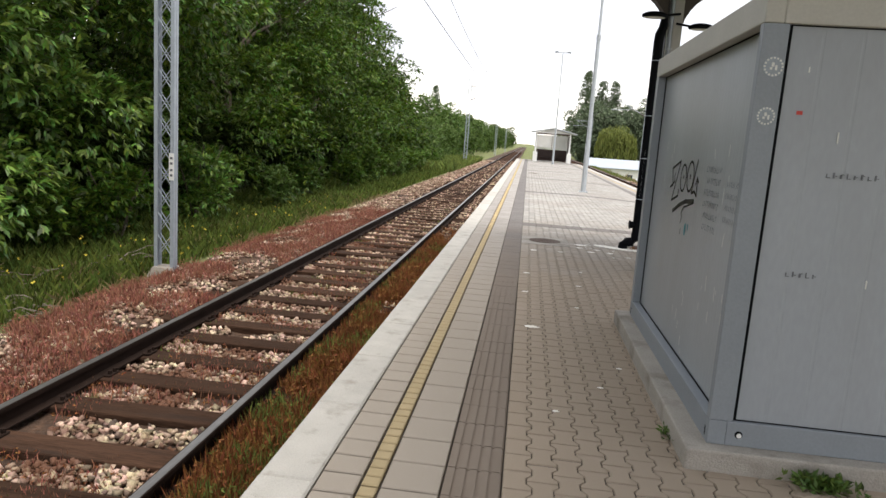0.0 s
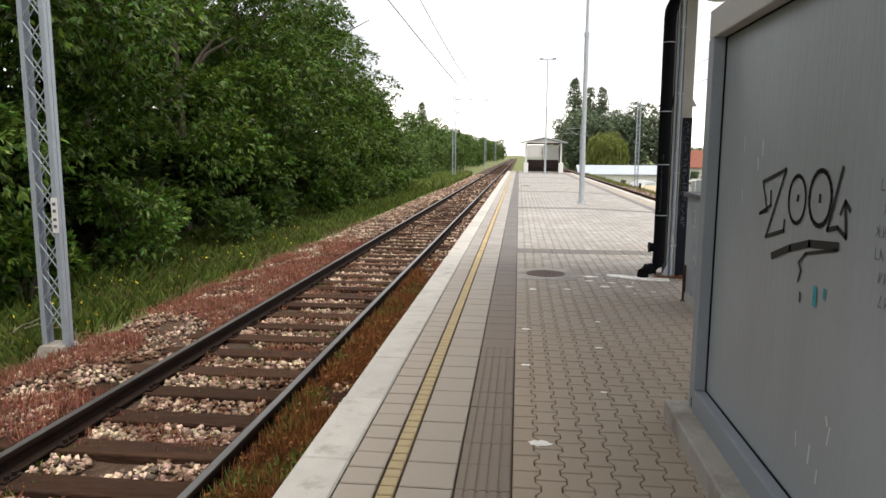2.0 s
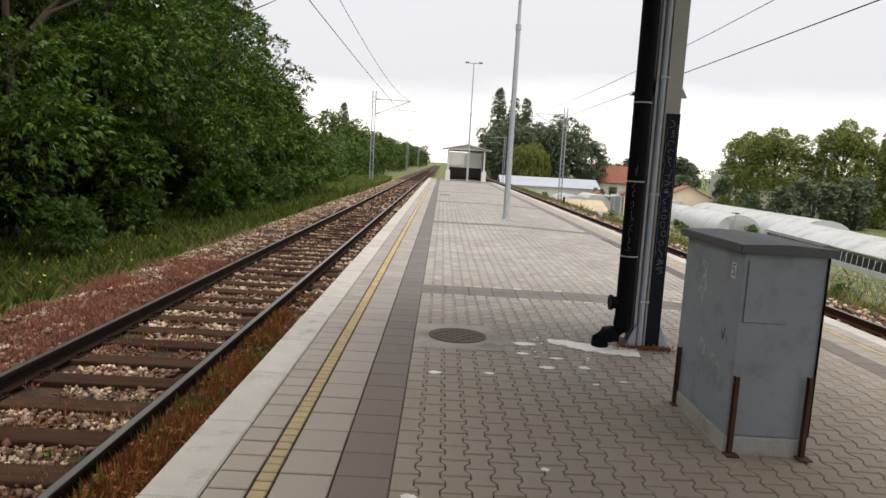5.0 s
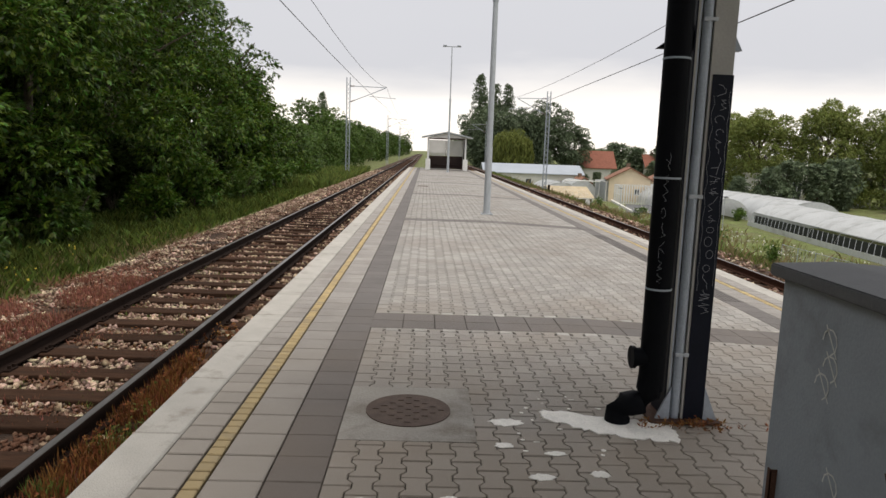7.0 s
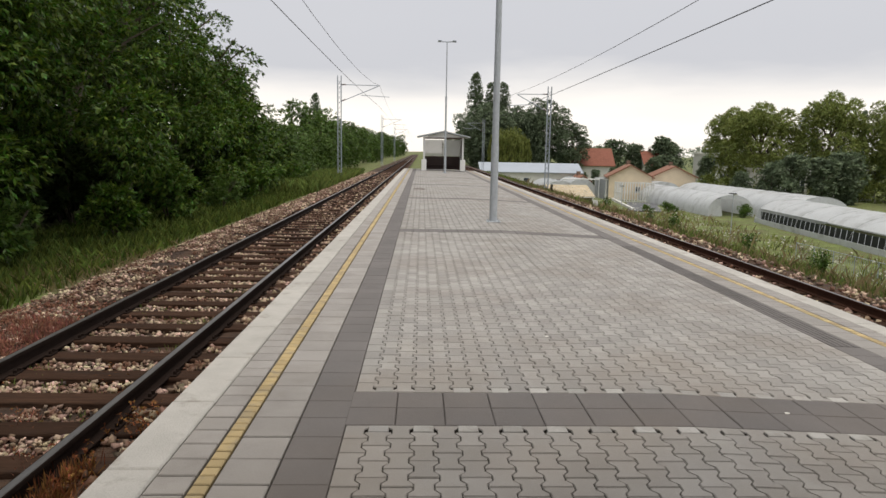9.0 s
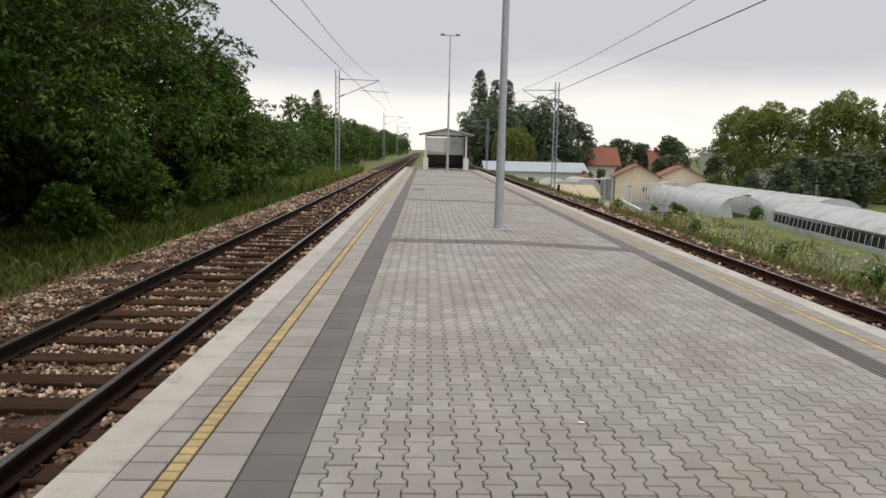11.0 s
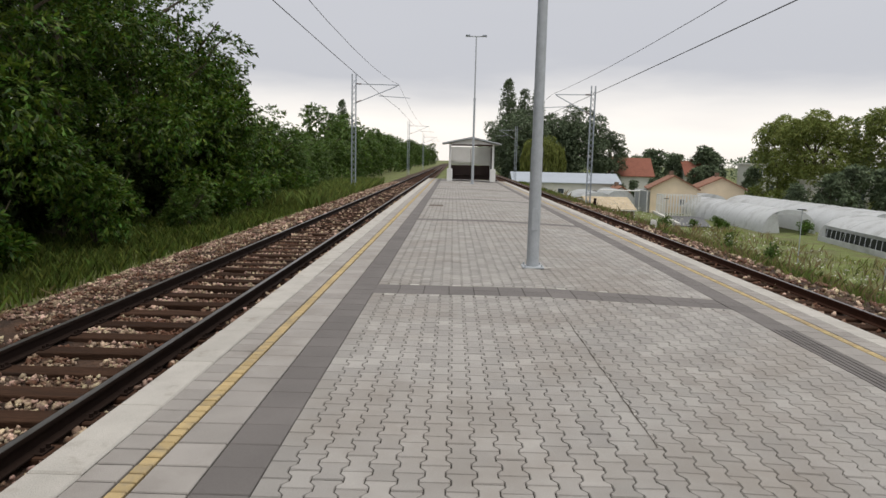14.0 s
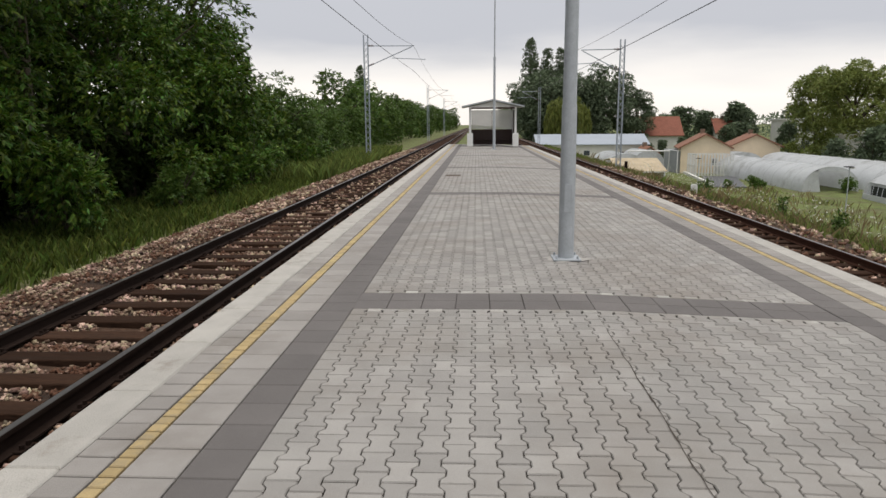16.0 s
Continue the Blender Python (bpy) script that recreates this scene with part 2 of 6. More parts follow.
def tube(points, radius, sides=10, bm=None, radius_end=None, caps=True):
    """A round bar along points, tapering to radius_end."""
    b = bmesh.new()
    pts = [Vector(p) for p in points]
    rings = []
    for i, p in enumerate(pts):
        d = (pts[min(i + 1, len(pts) - 1)] - pts[max(i - 1, 0)]).normalized()
        side = d.cross(Vector((0, 0, 1)) if abs(d.z) < 0.9 else Vector((0, 1, 0))).normalized()
        up = d.cross(side)
        r = radius if radius_end is None else radius + (radius_end - radius) * i / (len(pts) - 1)
        rings.append([b.verts.new(p + side * r * math.cos(k * 2 * math.pi / sides) + up * r * math.sin(k * 2 * math.pi / sides)) for k in range(sides)])
    for a, c in zip(rings, rings[1:]):
        for k in range(sides):
            f = b.faces.new((a[k], a[(k + 1) % sides], c[(k + 1) % sides], c[k]))
            f.smooth = True
    if caps:
        b.faces.new([b.verts.new(v.co) for v in rings[0]])
        b.faces.new([b.verts.new(v.co) for v in rings[-1][::-1]])
    return merge(bm, b)


def prism(outline, a0, a1, axis="y", bm=None):
    """A flat outline pushed from a0 to a1 along an axis; the outline runs over the other two axes in order."""
    b = bmesh.new()
    def at(p, a):
        return {"x": (a, p[0], p[1]), "y": (p[0], a, p[1]), "z": (p[0], p[1], a)}[axis]
    lo = [b.verts.new(at(p, a0)) for p in outline]
    hi = [b.verts.new(at(p, a1)) for p in outline]
    b.faces.new(lo)
    b.faces.new(hi[::-1])
    k = len(outline)
    for i in range(k):
        b.faces.new((lo[i], lo[(i + 1) % k], hi[(i + 1) % k], hi[i]))
    return merge(bm, b)


def thing(name, label, category, at=(0, 0, 0), group="", turn=0):
    ob = new(name)
    ob.empty_display_size = 0.1
    ob.matrix_world = pose(*at, 0, 0, turn)
    return tagged(ob, label, category, group)


def grid_sheet(name, xs, ys, height, mat):
    """One sheet over the lines xs and ys, with a height from a function."""
    verts = [(x, y, height(x, y)) for y in ys for x in xs]
    k = len(xs)
    faces = [(j * k + i, j * k + i + 1, (j + 1) * k + i + 1, (j + 1) * k + i) for j in range(len(ys) - 1) for i in range(k - 1)]
    me = bpy.data.meshes.new(name)
    me.from_pydata(verts, [], faces)
    for p in me.polygons:
        p.use_smooth = True
    return link_mesh(name, me, mat)


rnd = random.Random(7)
nrg = np.random.default_rng(7)

# ---- ground ----
W = 6.97           # platform width
LT, RT = -1.49, 8.35     # track centres
RAIL = -0.30       # rail top of the west track
DROP = -0.37         # height of the east track over the west one


RIDGE = 3.46       # the paving falls away east of this line


def surf_z(x):
    """Height of the paving: level in the west, falling to the east edge."""
    return np.interp(x, (RIDGE, 5.735, W), (0.0, -0.100, -0.155))


def ground_z(x, y):
    plain = -5.5
    if x < LT:
        d = LT - x
        z = np.interp(d, (0, 1.3, 2.2, 2.75, 5.0, 9.0, 60), (-0.74, -0.74, -0.73, -0.72, -0.80, -0.85, -1.6))
    elif x < RT:
        z = -0.68 if x < 4 else -1.08
    else:
        d = x - RT
        z = np.interp(d, (0, 1.3, 2.0, 2.8, 11.3), (-1.08, -1.06, -1.02, -1.10, plain))
    bumpy = 0.05 * noise.noise(Vector((x * 0.7, y * 0.7, 3))) * (1 if abs(x - LT) > 2.6 and (x < LT or x > RT + 2.4) else 0)
    return float(z) + bumpy


gx = sorted(set([-900, -400, -150, -80, -60, -45, -35, -28, -22, -18, -15] + [round(-13 + 0.5 * i, 2) for i in range(21)] + [-2.8, -2.2, -1.49, 0.1, 3, 6.5, 7.92, 8.8]
                + [9.4 + 0.5 * i for i in range(20)] + [20, 23, 27, 32, 40, 50, 70, 100, 200, 500, 1200]))
gy = sorted(set([-600, -200, -80, -40, -20, -10, -5] + [i * 0.8 for i in range(0, 90)] + [72 + 4 * i for i in range(12)] + [125, 140, 170, 220, 300, 500, 900, 2500]))
tagged(grid_sheet("ground", gx, gy, ground_z, M["soil"]), "grassy soil falling away from the railway embankment", "ground", kind="structure")

# ballast beds, raised over the soil
def bed_z(x, c):
    d = abs(x - c)
    return float(np.interp(d, (0, 0.75, 1.45, 1.9, 2.7), (-0.515, -0.505, -0.48, -0.50, -0.66))) + (DROP if c == RT else 0) + 0.012 * noise.noise(Vector((x * 6, 0, c)))


for nm, c, x_lo, x_hi in (("ballast_bed_west", LT, -4.15, 0.1), ("ballast_bed_east", RT, W - 0.1, 11.05)):
    xs = [x_lo + (x_hi - x_lo) * i / 24 for i in range(25)]
    ys = [-40, -10] + [i * 0.4 for i in range(0, 110)] + [46 + 4 * i for i in range(30)] + [180, 260, 420]
    sheet = grid_sheet(nm, xs, ys, lambda x, y, c=c: bed_z(x, c) + 0.03 * noise.noise(Vector((x * 2.2, y * 2.2, c))), M["ballast_bed"])
    tagged(sheet, "rust-stained crushed stone bed under the railway track", "ballast", kind="structure")

# ---- tracks ----
RAIL_OUTLINE = [(-0.036, 0), (0.036, 0), (0.036, -0.03), (0.01, -0.045), (0.01, -0.125), (0.065, -0.14), (0.065, -0.152), (-0.065, -0.152),
                (-0.065, -0.14), (-0.01, -0.125), (-0.01, -0.045), (-0.036, -0.03)]
sleeper_bm = box(-1.25, 1.25, -0.125, 0.125, -0.16, 0, 0.014)
sleeper_mesh = bpy.data.meshes.new("sleeper")
sleeper_bm.to_mesh(sleeper_mesh)
sleeper_bm.free()
plate_bm = box(-0.12, 0.12, -0.075, 0.075, 0, 0.018, 0.004)
for bx in (-0.095, 0.095):
    tube([(bx, -0.03, 0.0), (bx, -0.03, 0.05)], 0.018, 6, plate_bm)
    tube([(bx, 0.04, 0.0), (bx, 0.04, 0.05)], 0.018, 6, plate_bm)
plate_mesh = bpy.data.meshes.new("rail_plate")
plate_bm.to_mesh(plate_mesh)
plate_bm.free()
for nm, c in (("west", LT), ("east", RT)):
    track = tagged(thing("railway_track", "rusty steel rails on dark wooden sleepers beside the platform", "track", (c, 0, RAIL + (DROP if c == RT else 0))), group="railway tracks")
    for s in (-0.752, 0.752):
        bm = prism([(s + a, b) for a, b in RAIL_OUTLINE], -40, 420)
        rail = part("rail", bm, M["rail"] if nm == "west" else M["rail_brown"], track)
        head = part("rail_head", box(s - 0.026, s + 0.028, -40, 420, 0.0005, 0.004), M["railhead"], rail, "polished running surface")
    for i in range(-8, 260):
        y = 0.22 + i * 0.62 + rnd.uniform(-0.03, 0.03)
        ob = link_mesh("sleeper", sleeper_mesh, M["sleeper"], track)
        ob.matrix_local = pose(rnd.uniform(-0.04, 0.04), y, -0.152 + rnd.uniform(-0.006, 0.004), 0, 0, rnd.uniform(-0.8, 0.8))
        if i < 60 and nm == "west":
            for s in (-0.752, 0.752):
                ob2 = link_mesh("rail_plate", plate_mesh, M["rail"], track)
                ob2.location = (s, y, -0.152)

# ---- platform body ----
Y0, Y1 = -14.0, 78.0
platform = tagged(part("platform", prism([(0.03, -1.6), (0.03, -0.026), (RIDGE, -0.026), (5.735, -0.126), (W - 0.03, -0.181), (W - 0.03, -1.6)], Y0, Y1), M["joint"]), "raised island platform between two railway tracks", "platform", kind="structure")
edge = part("edge_wall", box(0.10, 0.2, Y0, Y1, -1.4, -0.12, 0.0), M["concrete"], platform)
edge.location.x = -0.08
edge2 = part("edge_wall", box(0.10, 0.2, Y0, Y1, -1.6, -0.29, 0.0), M["concrete"], platform)
edge2.location.x = W - 0.22

BANDS = [(14.68, 15.28), (25.10, 25.70), (35.5, 36.1), (45.9, 46.5), (56.3, 56.9), (66.7, 67.3)]
MAN = (1.235, 2.074, 12.08, 12.92)      # concrete collar of the manhole


def tile_mesh(name, w, d, gap=0.004, h=0.06, chamfer=0.006):
    """A tile about its centre, w across and d along, its top edges chamfered."""
    a, b = w / 2 - gap, d / 2 - gap
    v, f = [], []
    for (p, q, z) in ((a, b, -h), (a, b, -chamfer), (a - chamfer, b - chamfer, 0)):
        v += [(-p, -q, z), (p, -q, z), (p, q, z), (-p, q, z)]
    for k in (0, 4):
        f += [(k + i, k + (i + 1) % 4, k + 4 + (i + 1) % 4, k + 4 + i) for i in range(4)]
    f.append((8, 9, 10, 11))
    me = bpy.data.meshes.new(name)
    me.from_pydata(v, [], f)
    return me


def lay(name, me, mat, spots, parent, limit=300, near=(2.0, 26.0), wob=0.0015):
    """Lays alike pieces at the spots (x, y): those near the walked stretch as parts, the rest joined."""
    me.materials.append(mat)
    picked = [s for s in spots if near[0] <= s[1] <= near[1]][:limit]
    chosen = set(picked)
    for x, y in picked:
        ob = link_mesh(name, me, None, parent)
        ob.matrix_local = pose(x, y, float(surf_z(x)) + rnd.uniform(-wob, wob), rnd.uniform(-0.25, 0.25), rnd.uniform(-0.25, 0.25) + (2.5 if x > RIDGE else 0), 0)
    rest = np.array([s for s in spots if s not in chosen], float)
    if len(rest):
        join_at(name + "_field", me, mat, rest, parent, wob)


def join_at(name, me, mat, rest, parent, wob):
    base = np.array([v.co[:] for v in me.vertices])
    nv = len(base)
    allv = np.repeat(base[None], len(rest), 0)
    allv[:, :, :2] += rest[:, None, :]
    allv[:, :, 2] += nrg.uniform(-wob, wob, (len(rest), 1)) + surf_z(allv[:, :, 0])
    faces = [tuple(p.vertices) for p in me.polygons]
    out = bpy.data.meshes.new(name)
    out.from_pydata(allv.reshape(-1, 3).tolist(), [], [tuple(i + k * nv for i in f) for k in range(len(rest)) for f in faces])
    ob = link_mesh(name, out, mat, parent)
    ob["kind"] = "stuff"
    return ob


kerb_me = tile_mesh("kerb_stone", 0.30, 1.0, 0.003, 0.14, 0.012)
lay("kerb_stone", kerb_me, M["kerb"], [(0.15, y + 0.5 + 0.08) for y in range(int(Y0), int(Y1))], platform, 60, wob=0.003)
kerb_me2 = tile_mesh("kerb_stone", 0.30, 1.0, 0.003, 0.14, 0.012)
lay("kerb_stone", kerb_me2, M["kerb"], [(W - 0.15, y + 0.5) for y in range(int(Y0), int(Y1))], platform, 40, (14, 60), wob=0.003)
for side in (0, 1):
    fx = (lambda x: x) if side == 0 else (lambda x: W - x)
    lim = 300 if side == 0 else 0
    lay("edge_slab", tile_mesh("edge_slab", 0.222, 0.20, 0.0075), M["slab"], [(fx(0.413), Y0 + 0.1 + 0.2 * i) for i in range(int((Y1 - Y0) / 0.2))], platform, lim)
    lay("yellow_tile", tile_mesh("yellow_tile", 0.102, 0.10, 0.007), M["yellow"], [(fx(0.576), Y0 + 0.05 + 0.1 * i) for i in range(int((Y1 - Y0) / 0.1))], platform, lim)
    lay("paving_slab", tile_mesh("paving_slab", 0.303, 0.30, 0.007), M["slab"], [(fx(0.780), Y0 + 0.15 + 0.3 * i) for i in range(int((Y1 - Y0) / 0.3))], platform, lim)
    smooth = [(fx(1.084), Y0 + 0.15 + 0.3 * i) for i in range(int((Y1 - Y0) / 0.3))]
    ribbed = [s for s in smooth if s[1] < 8.4] if side == 0 else [s for s in smooth if 17 < s[1] < 24]
    lay("dark_tile", tile_mesh("dark_tile", 0.303, 0.30, 0.0022), M["dark_tile"], [s for s in smooth if s not in ribbed], platform, lim)
    # guiding tiles with long ribs
    rib = bpy.data.meshes.new("ribbed_tile")
    v, f = [], []
    def strip(x0, x1, z, v=v, f=f):
        k = len(v)
        v += [(x0, -0.148, -0.045), (x1, -0.148, -0.045), (x1, 0.148, -0.045), (x0, 0.148, -0.045),
              (x0 + 0.003, -0.147, z), (x1 - 0.003, -0.147, z), (x1 - 0.003, 0.147, z), (x0 + 0.003, 0.147, z)]
        f += [(k + a, k + (a + 1) % 4, k + 4 + (a + 1) % 4, k + 4 + a) for a in range(4)] + [(k + 4, k + 5, k + 6, k + 7)]
    for i in range(5):
        strip(-0.149 + 0.06 * i, -0.149 + 0.06 * i + 0.048, 0.002)
    strip(-0.147, 0.147, -0.006)
    rib.from_pydata(v, [], f)
    lay("ribbed_tile", rib, M["dark_tile"], ribbed, platform, 60 if side == 0 else 0)

# cross bands of dark tiles
cross = []
for b0, b1 in BANDS:
    for r in range(2):
        cross += [(1.235 + 0.15 + ((W - 2.47) / 14) * i, b0 + 0.15 + 0.3 * r) for i in range(14)]
lay("dark_tile", tile_mesh("dark_tile", ((W - 2.47) / 14), 0.30, 0.0022), M["dark_tile"], cross, platform, 60, (14, 26))

# interlocking pavers, bone shaped, in columns with straight ends
COLS = 32
PITCH, ROW = (W - 2.47) / COLS, 0.20
e, q = 0.0145, PITCH / 2 - 0.0024
hl = ROW / 2 - 0.0044
HALF = [(q + e, -hl), (q + e, -0.068), (q - e, -0.032), (q - e, 0.032), (q + e, 0.068), (q + e, hl)]


def paver_mesh(half, cut0=-1.0, cut1=1.0, flat=0):
    ring = [(x, min(max(y, cut0), cut1)) for x, y in half] + [(-x, min(max(y, cut0), cut1)) for x, y in half[::-1]]
    if flat:
        ring = [(flat * q if x * flat > 0 else x, y) for x, y in ring]
    c = 0.005
    v = [(x, y, -c * 1.6) for x, y in ring] + [(x - math.copysign(c, x), y * (1 - c / hl), 0) for x, y in ring]
    k = len(ring)
    f = [(b + i, b + (i + 1) % k, b + k + (i + 1) % k, b + k + i) for b in (0,) for i in range(k)]
    f.append(tuple(range(k, 2 * k)))
    me = bpy.data.meshes.new("paver")
    me.from_pydata(v, [], f)
    return me


# even columns lie on the row lines, odd ones half a row on, so that the waists take up the shoulders
spots, half_lo, half_hi = [], [], []
stops = [Y0] + [v for b in sorted(BANDS) for v in b] + [Y1]
for a, b in zip(stops[0::2], stops[1::2]):
    rows = int((b - a) / ROW + 0.001)
    step = (b - a) / rows
    for ci in range(COLS):
        x = 1.235 + PITCH * (ci + 0.5)
        for r in range(rows if ci % 2 == 0 else rows - 1):
            y = a + step * (r + (0.5 if ci % 2 == 0 else 1.0))
            if MAN[0] - 0.05 < x < MAN[1] and MAN[2] + 0.04 < y < MAN[3] - 0.04:
                continue
            spots.append((x, y))
        if ci % 2:
            half_lo.append((x, a + step * 0.25))
            half_hi.append((x, b - step * 0.25))
x_first, x_last = 1.235 + PITCH * 0.5, 1.235 + PITCH * (COLS - 0.5)
inner = [s for s in spots if x_first + 0.01 < s[0] < x_last - 0.01]
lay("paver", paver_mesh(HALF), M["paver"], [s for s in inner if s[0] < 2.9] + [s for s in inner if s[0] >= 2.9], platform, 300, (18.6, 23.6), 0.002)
lay("edge_paver", paver_mesh(HALF, flat=-1), M["paver"], [s for s in spots if s[0] <= x_first + 0.01], platform, 0)
lay("edge_paver", paver_mesh(HALF, flat=1), M["paver"], [s for s in spots if s[0] >= x_last - 0.01], platform, 0)
end_me = tile_mesh("paver_end", PITCH - 0.006, ROW / 2, 0.004, 0.05, 0.004)
lay("paver_end", end_me, M["paver_light"], half_lo + half_hi, platform, 0, (14, 26))

# open crack where the two halves of the paving meet
crack = bmesh.new()
crack_rng = random.Random(9)
y = 20.6
row = []
while y < 25.0:
    row.append((RIDGE + crack_rng.uniform(-0.006, 0.006), y, crack_rng.uniform(0.002, 0.0065) * min(1.0, (25.2 - y) / 2)))
    y += crack_rng.uniform(0.06, 0.16)
for (xa, ya, wa), (xb, yb, wb) in zip(row, row[1:]):
    crack.faces.new([crack.verts.new(p) for p in ((xa - wa, ya, 0.0032), (xa + wa, ya, 0.0032), (xb + wb, yb, 0.0032), (xb - wb, yb, 0.0032))])
tagged(part("paving_crack", crack, M["joint"], platform, "dark open crack through the pavers"), kind="stuff")

# manhole
manhole = thing("manhole_cover", "round rusty iron manhole cover in a square concrete collar", "manhole", (1.66, 12.52, 0))
collar = part("collar", box(MAN[0] - 1.66 + 0.004, MAN[1] - 1.66 + 0.018, MAN[2] - 12.52 - 0.05, MAN[3] - 12.52 + 0.05, -0.05, 0.005, 0.003), M["concrete"], manhole, "pale square concrete collar")
lid = tube([(0, 0, 0.0), (0, 0, 0.012)], 0.285, 40)
part("lid", lid, M["iron"], manhole, "round rusty iron lid")
bm = bmesh.new()
for i in range(-4, 5):
    for j in range(-4, 5):
        if math.hypot(i, j) < 4.2 and (i + j) % 2 == 0:
            box(i * 0.055 - 0.02, i * 0.055 + 0.02, j * 0.055 - 0.008, j * 0.055 + 0.008, 0.012, 0.016, 0, bm)
tagged(part("tread_bars", bm, M["iron"], manhole), kind="stuff")
small_lid = thing("manhole_cover", "small dark iron inspection cover in the paving", "manhole", (1.62, 41.8, 0.002))
part("lid", box(-0.25, 0.25, -0.3, 0.3, -0.02, 0.006, 0.004), M["iron"], small_lid)


# ---- grey site container on its plinth ----
CX0, CX1, CY0, CY1, CZ = 2.375, 4.81, 3.82, 6.86, 2.62
plinth = tagged(part("container_plinth", box(CX0 - 0.13, CX1 + 0.13, CY0 - 0.10, CY1 + 0.12, -0.075, 0.125, 0.012), M["concrete"]),
                "low stained concrete plinth under the container", "plinth")
cont = thing("site_container", "grey painted steel site container with graffiti, standing on a concrete plinth", "container", (CX0, CY0, 0.125))
CL, CWD, CH = CY1 - CY0, CX1 - CX0, CZ - 0.125
for y0, y1 in ((0, 0.06), (CL - 0.115, CL)):
    for x0 in (0, CWD - 0.13):
        part("corner_post", box(x0, x0 + 0.13, y0, y1, 0.146, CH - 0.171, 0.004), M["grey_frame"], cont)
for x0 in (0, CWD - 0.1):
    part("bottom_rail", box(x0, x0 + 0.1, 0, CL, 0, 0.145, 0.006), M["grey_frame"], cont)
    part("top_rail", box(x0, x0 + 0.1, 0, CL, CH - 0.17, CH, 0.008), M["beige"], cont, "beige painted top rail")
for y0 in (0, CL - 0.1):
    part("bottom_rail", box(0.1, CWD - 0.1, y0, y0 + 0.1, 0, 0.145, 0.006), M["grey_frame"], cont)
    part("top_rail", box(0.1, CWD - 0.1, y0, y0 + 0.1, CH - 0.17, CH, 0.008), M["beige"], cont, "beige painted top rail")


def ribbed_panel(length, height, pitch=0.07, groove=0.012, depth=0.00022):
    """A sheet in the yz plane with shallow upright grooves."""
    b = bmesh.new()
    pts = [(0, 0)]
    y = pitch
    while y < length - 0.02:
        pts += [(y - groove, 0), (y - groove * 0.5, depth), (y + groove * 0.5, depth), (y + groove, 0)]
        y += pitch
    pts.append((length, 0))
    lo = [b.verts.new((d, yy, 0)) for yy, d in pts]
    hi = [b.verts.new((d, yy, height)) for yy, d in pts]
    for i in range(len(pts) - 1):
        b.faces.new((lo[i], lo[i + 1], hi[i + 1], hi[i]))
    return b


side = part("side_panel", ribbed_panel(CL - 0.165, CH - 0.3), M["grey_paint"], cont)
side.matrix_local = pose(0.075, 0.055, 0.14)
side = part("side_panel", ribbed_panel(CL - 0.165, CH - 0.3), M["grey_paint"], cont)
side.matrix_local = pose(CWD - 0.075, 0.055, 0.14)
end = part("end_panel", ribbed_panel(CWD - 0.24, CH - 0.3, 0.2, 0.01, 0.0012), M["grey_paint"], cont)
end.matrix_local = pose(CWD - 0.12, 0.03, 0.14, 0, 0, 90)
end = part("end_panel", ribbed_panel(CWD - 0.24, CH - 0.3, 0.2, 0.01, 0.0012), M["grey_paint"], cont)
end.matrix_local = pose(CWD - 0.12, CL - 0.03, 0.14, 0, 0, 90)
# black strips drawn in as the shadow gap between panels and frame
for y0, y1, z0, z1 in ((0.060, 0.068, 0.147, CH - 0.172), (CL - 0.125, CL - 0.1155, 0.147, CH - 0.172), (0.068, CL - 0.125, 0.1455, 0.153), (0.068, CL - 0.125, CH - 0.178, CH - 0.1705)):
    part("panel_seal", box(0.066, 0.0735, y0, y1, z0, z1), M["black_metal"], cont, "black strip for the shadow gap round the panel")
for x0, x1, z0, z1 in ((0.1305, 0.152, 0.147, CH - 0.172), (0.152, CWD - 0.137, 0.1455, 0.151), (0.137, CWD - 0.137, CH - 0.176, CH - 0.1705)):
    part("panel_seal", box(x0, x1, 0.024, 0.030, z0, z1), M["black_metal"], cont, "black strip for the shadow gap round the panel")
part("roof_sheet", box(0.05, CWD - 0.05, 0.05, CL - 0.05, CH - 0.06, CH - 0.01), M["beige"], cont)
part("floor_sheet", box(0.05, CWD - 0.05, 0.05, CL - 0.05, 0.02, 0.1), M["grey_frame"], cont)
part("lifting_hole", tube([(0.17, -0.002, 0.07), (0.17, 0.02, 0.07)], 0.022, 16), M["black_metal"], cont)
part("hole_plug", tube([(0.172, -0.006, 0.066), (0.172, 0.0, 0.066)], 0.014, 12), M["white"], cont)
part("drain_slot", box(-0.002, 0.01, 0.05, 0.062, 0.03, 0.085), M["black_metal"], cont)
part("drain_slot", box(-0.002, 0.01, CL - 0.075, CL - 0.063, 0.02, 0.085), M["black_metal"], cont)
for z0, z1 in ((1.0, 1.45), ):
    part("hatch_frame", box(1.05, 1.5, -0.0, 0.022, z0, z1, 0.006), M["grey_paint"], cont)


def stroke(pts, width, bm, x, flip=1):
    """A flat brush line in the yz plane at x through points (y, z)."""
    for (a, b), (c, d) in zip(pts, pts[1:]):
        dx, dz = c - a, d - b
        k = math.hypot(dx, dz) or 1
        nx, nz = -dz / k * width / 2, dx / k * width / 2
        ex, ez = dx / k * width * 0.35, dz / k * width * 0.35
        bm.faces.new([bm.verts.new((x, p, r)) for p, r in ((a + nx - ex, b + nz - ez), (c + nx + ex, d + nz + ez), (c - nx + ex, d - nz + ez), (a - nx - ex, b - nz - ez))])


